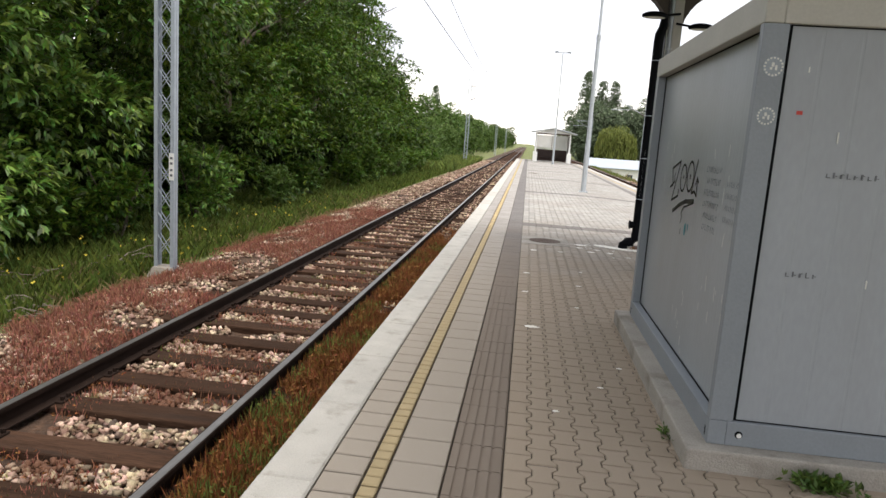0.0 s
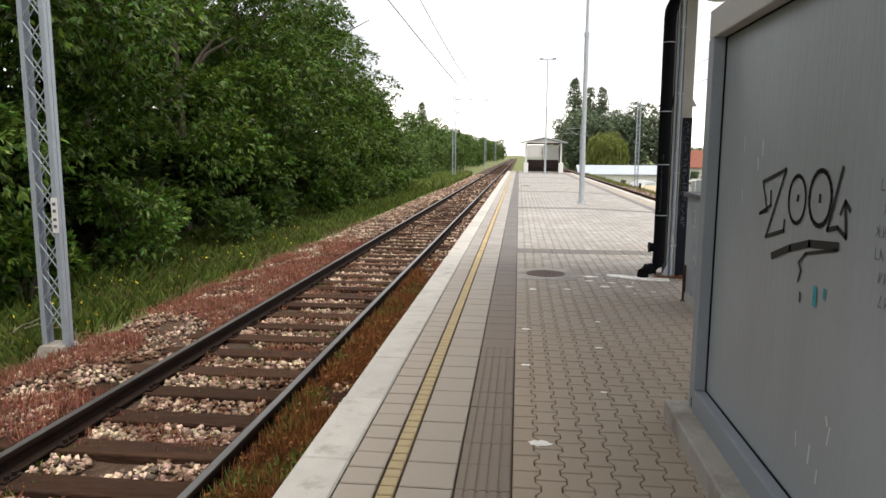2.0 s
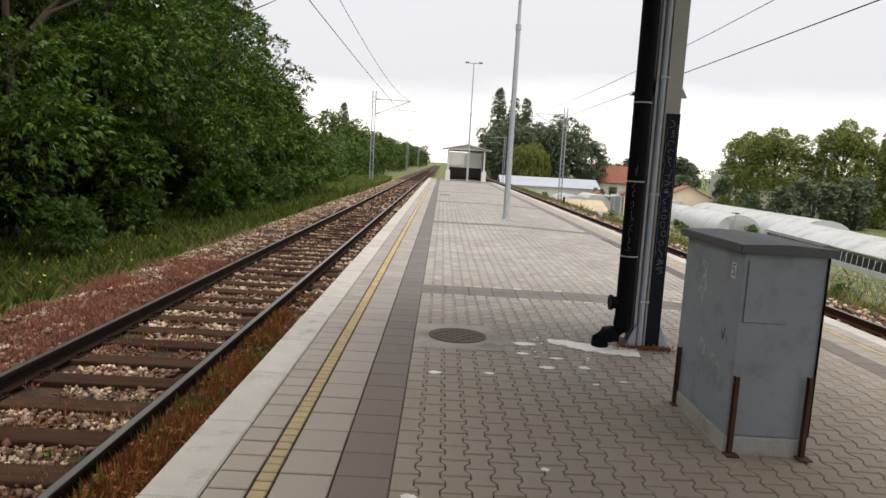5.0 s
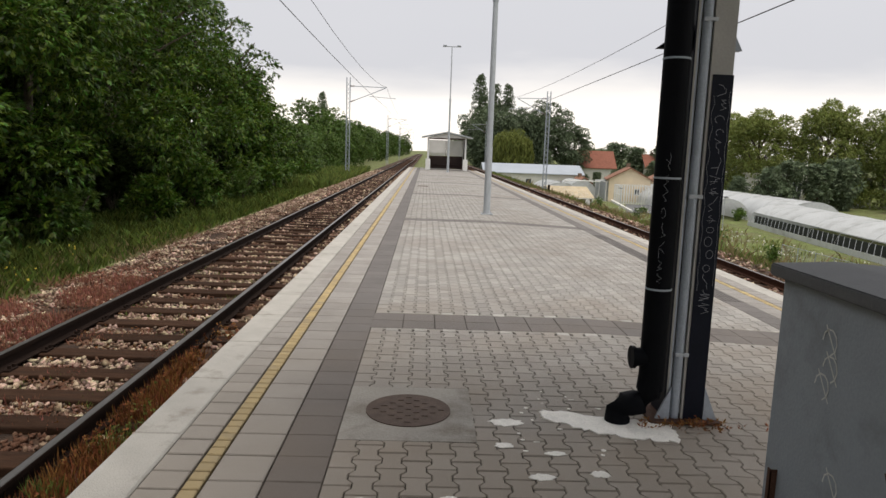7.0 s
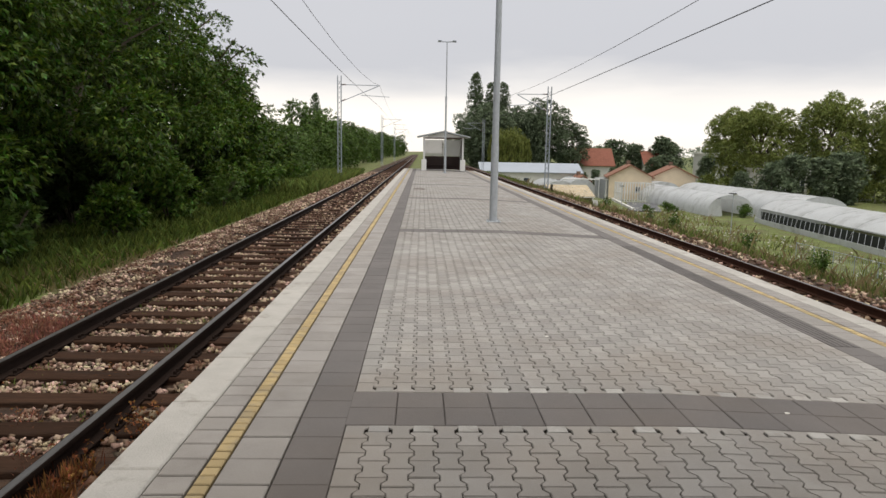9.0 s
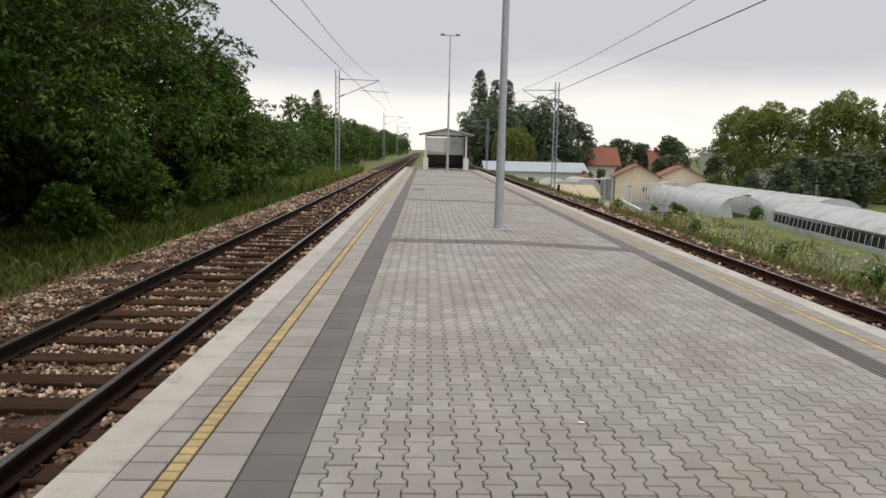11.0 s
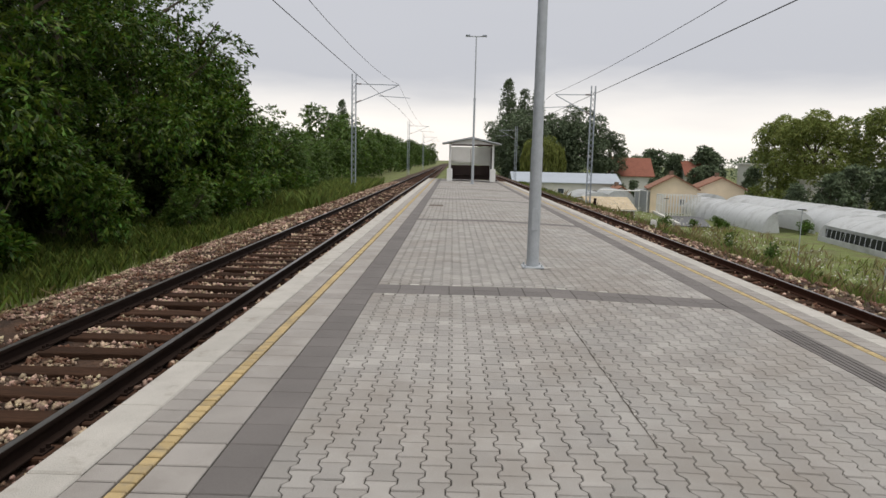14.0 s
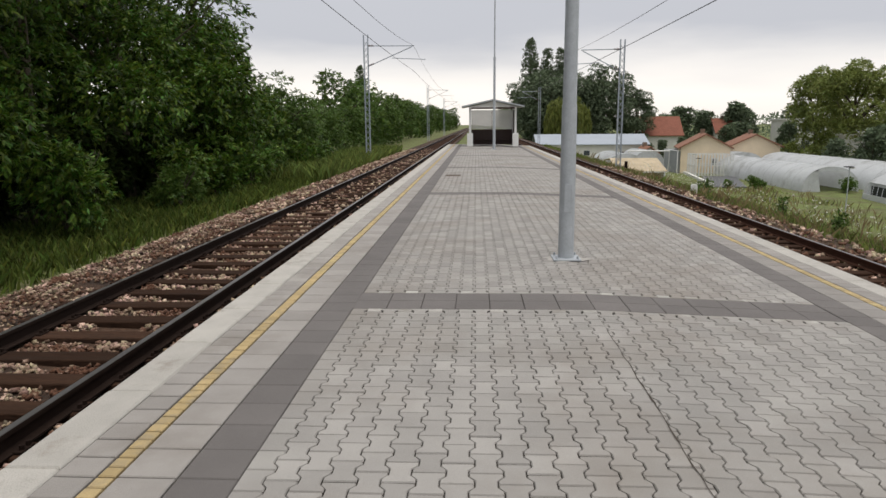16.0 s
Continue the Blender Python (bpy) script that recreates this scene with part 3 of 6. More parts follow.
def oval(cy, cz, ry, rz, k=22):
    return [(cy + ry * math.cos(i * 2 * math.pi / k), cz + rz * math.sin(i * 2 * math.pi / k)) for i in range(k + 1)]


# marker drawing on the long side of the container
PX = 0.0715
zool = bmesh.new()
gy0, gz0 = -CY0, -0.10
def on_side(pts):
    return [(3.026 + (a - 3.026) * 1.034 + gy0, 1.717 + (b - 1.717) * 1.034 + gz0) for a, b in pts]
for pts, w in (([(5.879, 1.604), (5.604, 1.668), (5.796, 1.35), (5.585, 1.40), (5.583, 1.445)], 0.020),
               ([(5.879, 1.604), (5.804, 1.472), (5.90, 1.451), (5.761, 1.499), (5.769, 1.566)], 0.016),
               (oval(5.464, 1.546, 0.088, 0.10), 0.018), (oval(5.244, 1.565, 0.098, 0.108), 0.020),
               ([(5.071, 1.687), (5.161, 1.45), (5.078, 1.467), (5.008, 1.439), (5.033, 1.566), (4.993, 1.538)], 0.020),
               ([(5.033, 1.566), (5.064, 1.519)], 0.016),
               ([(5.701, 1.272), (5.50, 1.335), (5.308, 1.378), (5.066, 1.399)], 0.034),
               ([(5.066, 1.385), (5.338, 1.334), (5.399, 1.287), (5.37, 1.258), (5.393, 1.209)], 0.014),
               ([(5.361, 1.165), (5.361, 1.13)], 0.014), ([(5.452, 1.56), (5.456, 1.545)], 0.022), ([(5.244, 1.575), (5.244, 1.555)], 0.022)):
    stroke(on_side(pts), w, zool, PX)
part("graffiti_tag", zool, M["ink"], cont, "black marker lettering")
bm = bmesh.new()
stroke(on_side([(5.222, 1.21), (5.222, 1.15)]), 0.035, bm, PX)
part("paint_spot", bm, M["teal"], cont, "small teal paint smear")
bm = bmesh.new()
stroke(on_side([(5.14, 1.22), (5.14, 1.19)]), 0.02, bm, PX)
part("paint_spot", bm, M["teal"], cont, "small teal paint smear")
bm = bmesh.new()
chip_rng = random.Random(3)
for cy, cz, n in ((4.45, 1.72, 3), (6.1, 1.62, 4), (4.4, 0.75, 5), (5.2, 0.62, 4), (4.2, 1.3, 3), (4.9, 0.35, 3), (4.05, 0.9, 3)):
    for _ in range(n):
        a, b = cy + chip_rng.uniform(-0.2, 0.2), cz + chip_rng.uniform(-0.15, 0.15)
        stroke(on_side([(a, b), (a + chip_rng.uniform(-0.015, 0.015), b + chip_rng.uniform(0.02, 0.09))]), chip_rng.uniform(0.006, 0.013), bm, PX)
tagged(part("paint_chips", bm, M["chip"], cont, "pale scratches in the grey paint"), kind="stuff")
bm = bmesh.new()
for row in range(6):
    y = 4.78 + chip_rng.uniform(-0.03, 0.03)
    while y > 4.45:
        zz = 1.62 - row * 0.075
        stroke(on_side([(y, zz), (y - chip_rng.uniform(0.0, 0.02), zz + 0.035)]), 0.005, bm, PX)
        stroke(on_side([(y, zz + chip_rng.choice((0, 0.03))), (y - 0.02, zz + chip_rng.choice((0.0, 0.035)))]), 0.005, bm, PX)
        y -= chip_rng.uniform(0.03, 0.045)
for row in range(4):
    y = 4.3
    while y > 4.02:
        zz = 1.55 - row * 0.07
        stroke(on_side([(y, zz), (y - chip_rng.uniform(0.0, 0.015), zz + 0.03)]), 0.005, bm, PX)
        y -= chip_rng.uniform(0.02, 0.04)
tagged(part("scribble", bm, M["faint_ink"], cont, "faded illegible marker scribbles"), kind="stuff")


def on_end(name, bm, mat, label=""):
    ob = part(name, bm, mat, cont, label)
    ob.matrix_local = pose(0, -0.0015, 0, 0, 0, 90)
    return ob


# round stickers on the corner post and small marks on the end wall (drawn in yz, then turned to face the walker)
for xx, zz, r in ((0.075, 2.105, 0.052), (0.072, 1.85, 0.048)):
    disc = part("sticker", tube([(xx, -0.002, zz), (xx, 0.002, zz)], r, 24), M["box_paint"], cont, "round grey sticker with white print")
    ring = bmesh.new()
    for i in range(16):
        a = i * 2 * math.pi / 16
        box(xx + r * 0.86 * math.cos(a) - 0.005, xx + r * 0.86 * math.cos(a) + 0.004, -0.0035, -0.002, zz + r * 0.86 * math.sin(a) - 0.004, zz + r * 0.86 * math.sin(a) + 0.005, 0, ring)
    part("sticker_print", ring, M["chip"], disc)
    bm = box(xx - r * 0.35, xx - r * 0.12, -0.0035, -0.002, zz - r * 0.3, zz - r * 0.05)
    box(xx - r * 0.2, xx + r * 0.05, -0.0035, -0.002, zz + r * 0.0, zz + r * 0.4, 0, bm)
    box(xx + r * 0.15, xx + r * 0.35, -0.0035, -0.002, zz - r * 0.35, zz + r * 0.15, 0, bm)
    part("sticker_bars", bm, M["chip"], disc)
part("red_sticker", box(0.232, 0.262, 0.024, 0.0285, 1.87, 1.89), M["red"], cont, "small red and white sticker")
for z0, y1, cnt in ((1.55, 0.43, 8), (1.0, 0.3, 5), (0.72, 0.9, 5)):
    bm = bmesh.new()
    for i in range(cnt):
        a = y1 + i * 0.035
        box(a, a + 0.004 + 0.003 * (i % 3), 0.025, 0.0288, z0, z0 + 0.022 + 0.008 * (i % 2), 0, bm)
        box(a + 0.006, a + 0.02, 0.025, 0.0288, z0 + 0.01 * (i % 3), z0 + 0.01 * (i % 3) + 0.004, 0, bm)
    tagged(part("scribble", bm, M["faint_ink"], cont, "faded illegible marker scribbles"), kind="stuff")
bm = bmesh.new()
for i in range(12):
    a, b = chip_rng.uniform(0.15, 1.3), chip_rng.uniform(0.3, 2.2)
    box(a, a + 0.006, 0.0255, 0.0288, b, b + chip_rng.uniform(0.01, 0.06), 0, bm)
tagged(part("paint_chips", bm, M["chip"], cont, "pale scratches in the grey paint"), kind="stuff")

# ---- cable cabinet ----
cab = thing("cable_cabinet", "blue-grey steel cable cabinet with scratched graffiti on a concrete base", "cabinet", (3.27, 9.98, 0))
CW, CD = 0.50, 0.98
part("base", box(0, CW, 0, CD, -0.02, 0.11, 0.008), M["kerb"], cab, "pale concrete base")
part("body", box(0.008, CW + 0.03, 0.008, CD - 0.008, 0.112, 1.27, 0.01), M["box_paint"], cab)
lid = prism([(-0.035, 1.265), (CW + 0.06, 1.265), (CW + 0.06, 1.312), (CW * 0.5, 1.330), (-0.035, 1.318)], -0.035, CD + 0.035)
bmesh.ops.bevel(lid, geom=lid.edges[:], offset=0.006, segments=2, affect="EDGES")
part("lid", lid, M["box_lid"], cab, "dusty dark grey lid")
part("door_edge", box(0.036, 0.041, 0.003, 0.009, 0.84, 1.22), M["box_lid"], cab)
part("door_edge", box(0.041, 0.31, 0.004, 0.009, 0.836, 0.840), M["box_lid"], cab)
part("door_edge", box(0.060, 0.064, 0.004, 0.009, 0.13, 0.45), M["box_lid"], cab)
part("door_seam", box(CW + 0.018, CW + 0.026, -0.004, 0.012, 0.13, 1.26), M["black_metal"], cab)
for x0, y0, h in ((0.02, -0.022, 0.50), (CW - 0.03, -0.03, 0.52), (-0.022, CD - 0.12, 0.44)):
    angle = box(x0, x0 + 0.032, y0, y0 + 0.006, 0, h, 0.001)
    box(x0, x0 + 0.006, y0, y0 + 0.028, 0, h, 0.001, angle)
    box(x0 - 0.02, x0 + 0.06, y0 - 0.05, y0 + 0.03, 0.0, 0.008, 0.001, angle)
    part("angle_iron", angle, M["rust"], cab, "rusty angle iron brace")
bm = bmesh.new()
for cy, cz in ((0.6, 1.08), (0.58, 0.98), (0.62, 0.9), (0.3, 0.5), (0.22, 0.46), (0.5, 0.55)):
    stroke(oval(cy, cz, 0.045, 0.05, 10)[:8], 0.006, bm, 0.0055)
    stroke([(cy - 0.05, cz - 0.05), (cy + 0.03, cz + 0.06)], 0.006, bm, 0.0055)
tagged(part("scratched_tag", bm, M["chip"], cab, "pale scratched graffiti"), kind="stuff")
part("label_plate", box(0.0035, 0.0075, 0.10, 0.16, 1.09, 1.19), M["chip"], cab, "worn white label with a number")
bm = bmesh.new()
stroke([(0.145, 1.11), (0.115, 1.115), (0.12, 1.145), (0.145, 1.15), (0.14, 1.175), (0.115, 1.175)], 0.009, bm, 0.003)
part("label_print", bm, M["ink"], cab)
bm = bmesh.new()
stroke([(0.22, 0.74), (0.19, 0.68), (0.17, 0.76)], 0.008, bm, 0.0055)
stroke([(0.15, 0.72), (0.12, 0.66)], 0.007, bm, 0.0055)
part("rust_mark", bm, M["rust"], cab)

# ---- canopy column with downpipe ----
COL = (3.51, 12.58)
col = thing("canopy_column", "steel canopy column, dark blue below and grey above, with a black downpipe", "column", (COL[0], COL[1], 0))
post = bmesh.new()
for y0, y1 in ((-0.13, -0.112), (0.112, 0.13)):
    box(-0.02, 0.125, y0, y1, 0, 4.95, 0.003, post)
box(0.04, 0.055, -0.112, 0.112, 0, 4.95, 0, post)
box(-0.125, -0.11, -0.12, 0.12, 0, 4.95, 0.003, post)
box(-0.11, 0.04, -0.03, 0.03, 0, 4.95, 0, post)
part("post", post, M["col_grey"], col)
part("painted_foot", box(-0.004, 0.129, -0.136, -0.1295, 0.02, 2.28, 0.001), M["navy"], col, "dark blue paint to head height")
part("painted_foot", box(0.1255, 0.1315, -0.132, 0.132, 0.02, 2.28, 0.001), M["navy"], col, "dark blue paint to head height")
scr = random.Random(12)


def scrawl(bm, a0, a1, z0, z1, width, x):
    """A column of looped, unreadable marker signs between a0 and a1 across, from z0 up to z1."""
    z = z0
    mid, half = (a0 + a1) / 2, (a1 - a0) / 2
    while z < z1:
        h = scr.uniform(0.045, 0.10)
        if scr.random() < 0.35:
            stroke(oval(mid + scr.uniform(-0.3, 0.3) * half, z + h / 2, half * scr.uniform(0.4, 0.7), h * 0.38, 12)[:scr.choice((9, 11, 13))], width, bm, x)
        else:
            turns = scr.choice((3, 4, 6))
            stroke([(mid + scr.uniform(-0.85, 0.85) * half, z + h * (k / turns + scr.uniform(-0.12, 0.12))) for k in range(turns + 1)], width, bm, x)
            if scr.random() < 0.4:
                stroke([(mid - half * 0.7, z + h * 0.3), (mid + half * scr.uniform(0.2, 0.8), z + h * scr.uniform(0.2, 0.7))], width, bm, x)
        z += h + scr.uniform(0.005, 0.03)


bm = bmesh.new()
scrawl(bm, 0.022, 0.11, 0.75, 2.2, 0.0026, 0.0015)
edge_line = [(0.012 + 0.008 * math.sin(k * 1.9) + 0.004 * math.sin(k * 4.3), 0.9 + k * 0.05) for k in range(26)]
stroke(edge_line, 0.0018, bm, 0.0015)
stroke([(0.122 - a * 0.6, z + 0.03) for a, z in edge_line], 0.0018, bm, 0.0015)
tag = tagged(part("scribble", bm, M["chalk"], col, "pale illegible graffiti on the dark paint"), kind="stuff")
tag.matrix_local = pose(0, -0.1365, 0, 0, 0, -90)
bm = bmesh.new()
scrawl(bm, -0.024, 0.024, 0.95, 1.75, 0.0016, 0.0)
for v in bm.verts:
    v.co.x = -math.sqrt(max(0.0845 ** 2 - v.co.y ** 2, 0))
tag = tagged(part("scribble", bm, M["chalk"], col, "thin pale graffiti on the black pipe"), kind="stuff")
tag.matrix_local = pose(-0.235, -0.12, 0, 0, 0, 70)
part("painted_web", box(-0.135, -0.1255, -0.125, 0.125, 0.02, 4.3, 0.001), M["navy"], col)
part("conduit", tube([(-0.055, -0.105, 0), (-0.055, -0.105, 4.6)], 0.030, 12), M["galv_dull"], col, "grey conduit")
part("conduit", tube([(-0.105, -0.10, 0), (-0.105, -0.10, 4.6)], 0.014, 8), M["galv_dull"], col)
for z in (0.45, 1.5, 2.6, 3.5):
    part("clamp", box(-0.09, 0.0, -0.140, -0.10, z, z + 0.025, 0.003), M["galv"], col, "galvanised conduit clamp")
pipe = part("downpipe", tube([(-0.235, -0.12, 0.22), (-0.235, -0.12, 3.62), (-0.225, -0.10, 3.74), (-0.17, -0.06, 3.86), (-0.13, -0.03, 4.1), (-0.12, 0, 4.9)], 0.083, 18), M["black_metal"], col, "black rainwater downpipe")
elbow = tube([(-0.235, -0.12, 0.30), (-0.25, -0.125, 0.19), (-0.31, -0.14, 0.135), (-0.40, -0.15, 0.12), (-0.45, -0.155, 0.07), (-0.455, -0.155, 0.0)], 0.085, 16)
part("elbow", elbow, M["black_metal"], col)
part("inspection_cap", tube([(-0.25, -0.12, 0.44), (-0.385, -0.13, 0.44)], 0.062, 16), M["black_metal"], col)
part("inspection_cap", tube([(-0.36, -0.13, 0.44), (-0.385, -0.13, 0.44)], 0.075, 16), M["black_metal"], col)
for z in (0.9, 1.62, 2.36, 3.3):
    part("pipe_band", tube([(-0.235, -0.12, z), (-0.235, -0.12, z + 0.012)], 0.0865, 18), M["galv_dull"], col, "thin galvanised pipe band")
for s in (-1, 1):
    tri = prism([(s * 0.10, 2.62), (s * 0.10, 2.44), (s * 0.34 if s < 0 else s * 0.20, 2.44)], -0.06, 0.0)
    part("bracket", tri, M["black_metal"] if s < 0 else M["galv_dull"], col)
for x0 in (-0.2, 0.13):
    part("base_gusset", prism([(x0, 0), (x0 + 0.10, 0), (x0 + (0.10 if x0 < 0 else 0.0), 0.24)], -0.14, -0.12), M["galv_dull"], col)
part("base_plate", box(-0.24, 0.24, -0.2, 0.2, 0.001, 0.02, 0.003), M["rust"], col, "rusty base plate")
# curved arms that spread into the canopy
for s in (-1, 1):
    arc = [(s * 0.10, 3.72)] + [(s * (0.10 + 0.8 * (1 - math.cos(a))), 3.72 + 0.8 * math.sin(a)) for a in [i * math.pi / 16 for i in range(1, 9)]] + [(s * 0.9, 4.9), (s * 0.10, 4.9)]
    part("curved_arm", prism(arc, -0.12, 0.12), M["brown_roof"], col, "dark brown curved canopy arm")


def floodlight(at, side):
    lamp = tagged(thing("canopy_light", "black oval canopy light under the canopy arm", "lamp", at), group="canopy lights")
    bm = bmesh.new()
    bmesh.ops.create_uvsphere(bm, u_segments=20, v_segments=10, radius=1)
    for v in bm.verts:
        v.co = Vector((v.co.x * 0.22, v.co.y * 0.13, max(v.co.z, -0.35) * 0.075))
    for f in bm.faces:
        f.smooth = True
    part("housing", bm, M["black_metal"], lamp)
    bm = tube([(0, 0, -0.034), (0, 0, -0.026)], 0.13, 20)
    for v in bm.verts:
        v.co.x *= 1.3
        v.co.y *= 0.8
    part("glass", bm, M["chip"], lamp, "dull white lamp glass, unlit")
    part("stem", tube([(-side * 0.2, 0, 0.02), (-side * 0.42, 0, 0.05)], 0.02, 8), M["black_metal"], lamp)


floodlight((3.14, 12.3, 4.02), -1)
floodlight((3.92, 12.3, 3.86), 1)

# canopy roof over the near part of the platform
canopy = thing("canopy_roof", "dark brown sheet metal canopy over the platform", "canopy", (0, 0, 4.95))
part("deck", box(0.9, 5.8, -14, 13.3, 0.12, 0.18, 0.01), M["brown_roof"], canopy)
part("spine_beam", box(3.42, 3.68, -14, 13.0, -0.05, 0.117, 0.01), M["brown_roof"], canopy)
for i in range(8):
    part("rib", box(1.0, 5.7, -13.6 + 3.73 * i, -13.5 + 3.73 * i, 0.02, 0.117, 0.005), M["brown_roof"], canopy)
for y0 in (0.2, -12.2):
    part("column", box(3.45, 3.65, y0, y0 + 0.2, -4.95, -0.06, 0.01), M["col_grey"], canopy)

# spilled white mortar by the column and on the paving
def spatter(name, at, size, label, count=1, seed=1, mat="mortar", h=0.004):
    r = random.Random(seed)
    ob = thing(name, label, "stain", at)
    for _ in range(count):
        b = bmesh.new()
        k = 22
        w0, d0 = size[0] * r.uniform(0.7, 1.1), size[1] * r.uniform(0.7, 1.1)
        ring = [b.verts.new((w0 * math.cos(i * 2 * math.pi / k) * r.uniform(0.7, 1.1), d0 * math.sin(i * 2 * math.pi / k) * r.uniform(0.7, 1.1), 0.001)) for i in range(k)]
        top = [b.verts.new((v.co.x * 0.93, v.co.y * 0.93, h)) for v in ring]
        b.faces.new(top)
        for i in range(k):
            b.faces.new((ring[i], ring[(i + 1) % k], top[(i + 1) % k], top[i]))
        part("patch", b, M[mat], ob)
    return ob


def mortar_spill(outline):
    """A flat cake of dried mortar with a ragged edge inside an outline."""
    r = random.Random(61)
    ob = thing("mortar_patch", "large spill of white mortar dried on the pavers", "stain", (2.95, 12.33, 0.003), "spilled mortar")
    pts = []
    for (ax, ay), (bx, by) in zip(outline, outline[1:] + outline[:1]):
        for k in range(7):
            u = k / 7
            pts.append((ax + (bx - ax) * u + r.uniform(-0.022, 0.022), ay + (by - ay) * u + r.uniform(-0.022, 0.022)))
    b = bmesh.new()
    lo = [b.verts.new((x, y, 0.0)) for x, y in pts]
    hi = [b.verts.new((x * 0.985, y * 0.985, 0.006)) for x, y in pts]
    b.faces.new(hi)
    for i in range(len(pts)):
        b.faces.new((lo[i], lo[(i + 1) % len(pts)], hi[(i + 1) % len(pts)], hi[i]))
    bmesh.ops.triangulate(b, faces=b.faces[:])
    part("patch", b, M["mortar"], ob)
    return ob


mortar_spill([(-0.40, 0.10), (-0.38, 0.26), (-0.06, 0.17), (0.25, 0.12), (0.44, 0.02), (0.42, -0.24), (0.22, -0.20), (0.0, -0.15), (-0.2, -0.04)])
crumb_rng = random.Random(8)
for i in range(26):
    tagged(spatter("mortar_crumb", (crumb_rng.uniform(2.35, 3.6), crumb_rng.uniform(11.75, 13.0), 0.002), (crumb_rng.uniform(0.008, 0.03), crumb_rng.uniform(0.006, 0.018)), "small dried crumb of white mortar on the pavers", 1, 90 + i), group="mortar crumbs")
for i, (x, y, s) in enumerate(((2.3, 12.35, 0.09), (2.25, 12.0, 0.06), (2.55, 11.9, 0.05), (2.42, 11.6, 0.055), (2.75, 11.65, 0.05), (1.45, 11.3, 0.05), (1.9, 11.35, 0.04),
                                 (1.40, 6.43, 0.06), (1.34, 9.2, 0.05), (2.0, 8.6, 0.03), (1.33, 8.0, 0.04), (2.1, 5.4, 0.03), (1.9, 7.4, 0.03), (2.75, 11.2, 0.025),
                                 (1.9, 4.9, 0.02), (1.55, 4.35, 0.022), (2.1, 9.6, 0.025), (3.0, 11.3, 0.03), (2.9, 16.8, 0.02), (4.2, 14.9, 0.02))):
    tagged(spatter("mortar_patch", (x, y, 0.002), (s * 1.3, s * 0.8), "small dried spot of white mortar on the pavers", 1, 20 + i), group="mortar spots")


# ---- lamp posts ----
def lamp_post(x, y, height, lean=0.0):
    post = tagged(thing("lamp_post", "tall galvanised steel lamp post bolted to the platform", "lamp post", (x, y, 0)), group="platform lamp posts")
    part("lower_shaft", tube([(0, 0, 0.01), (0, 0, 1.9)], 0.098, 8, radius_end=0.092), M["galv"], post)
    part("shaft", tube([(0, 0, 1.9), (0, 0, 6.0)], 0.085, 8, radius_end=0.07), M["galv"], post)
    part("upper_shaft", tube([(0, 0, 6.0), (0, 0, height)], 0.05, 8, radius_end=0.04), M["galv"], post)
    part("collar", tube([(0, 0, 5.85), (0, 0, 6.02)], 0.085, 10), M["galv"], post)
    part("base_plate", box(-0.17, 0.17, -0.17, 0.17, 0.002, 0.022, 0.003), M["galv"], post)
    for sx in (-0.13, 0.13):
        for sy in (-0.13, 0.13):
            part("anchor_bolt", tube([(sx, sy, 0.02), (sx, sy, 0.06)], 0.014, 6), M["galv"], post)
    part("access_door", box(-0.05, 0.05, -0.102, -0.094, 0.6, 0.95, 0.004), M["galv"], post)
    part("cross_arm", box(-0.75, 0.75, -0.03, 0.03, height - 0.02, height + 0.05, 0.004), M["galv"], post)
    for s in (-0.72, 0.42):
        part("lamp_head", box(s, s + 0.3, -0.13, 0.16, height + 0.052, height + 0.12, 0.012), M["galv_dull"], post)
    tagged(spatter("cement_stain", (x, y, 0.001), (0.30, 0.22), "thin pale cement stain round the foot of a lamp post", 1, int(y), "cement", h=0.003), group="cement stains")


lamp_post(3.51, 27.5, 10.2)
lamp_post(3.60, 65.6, 10.2)


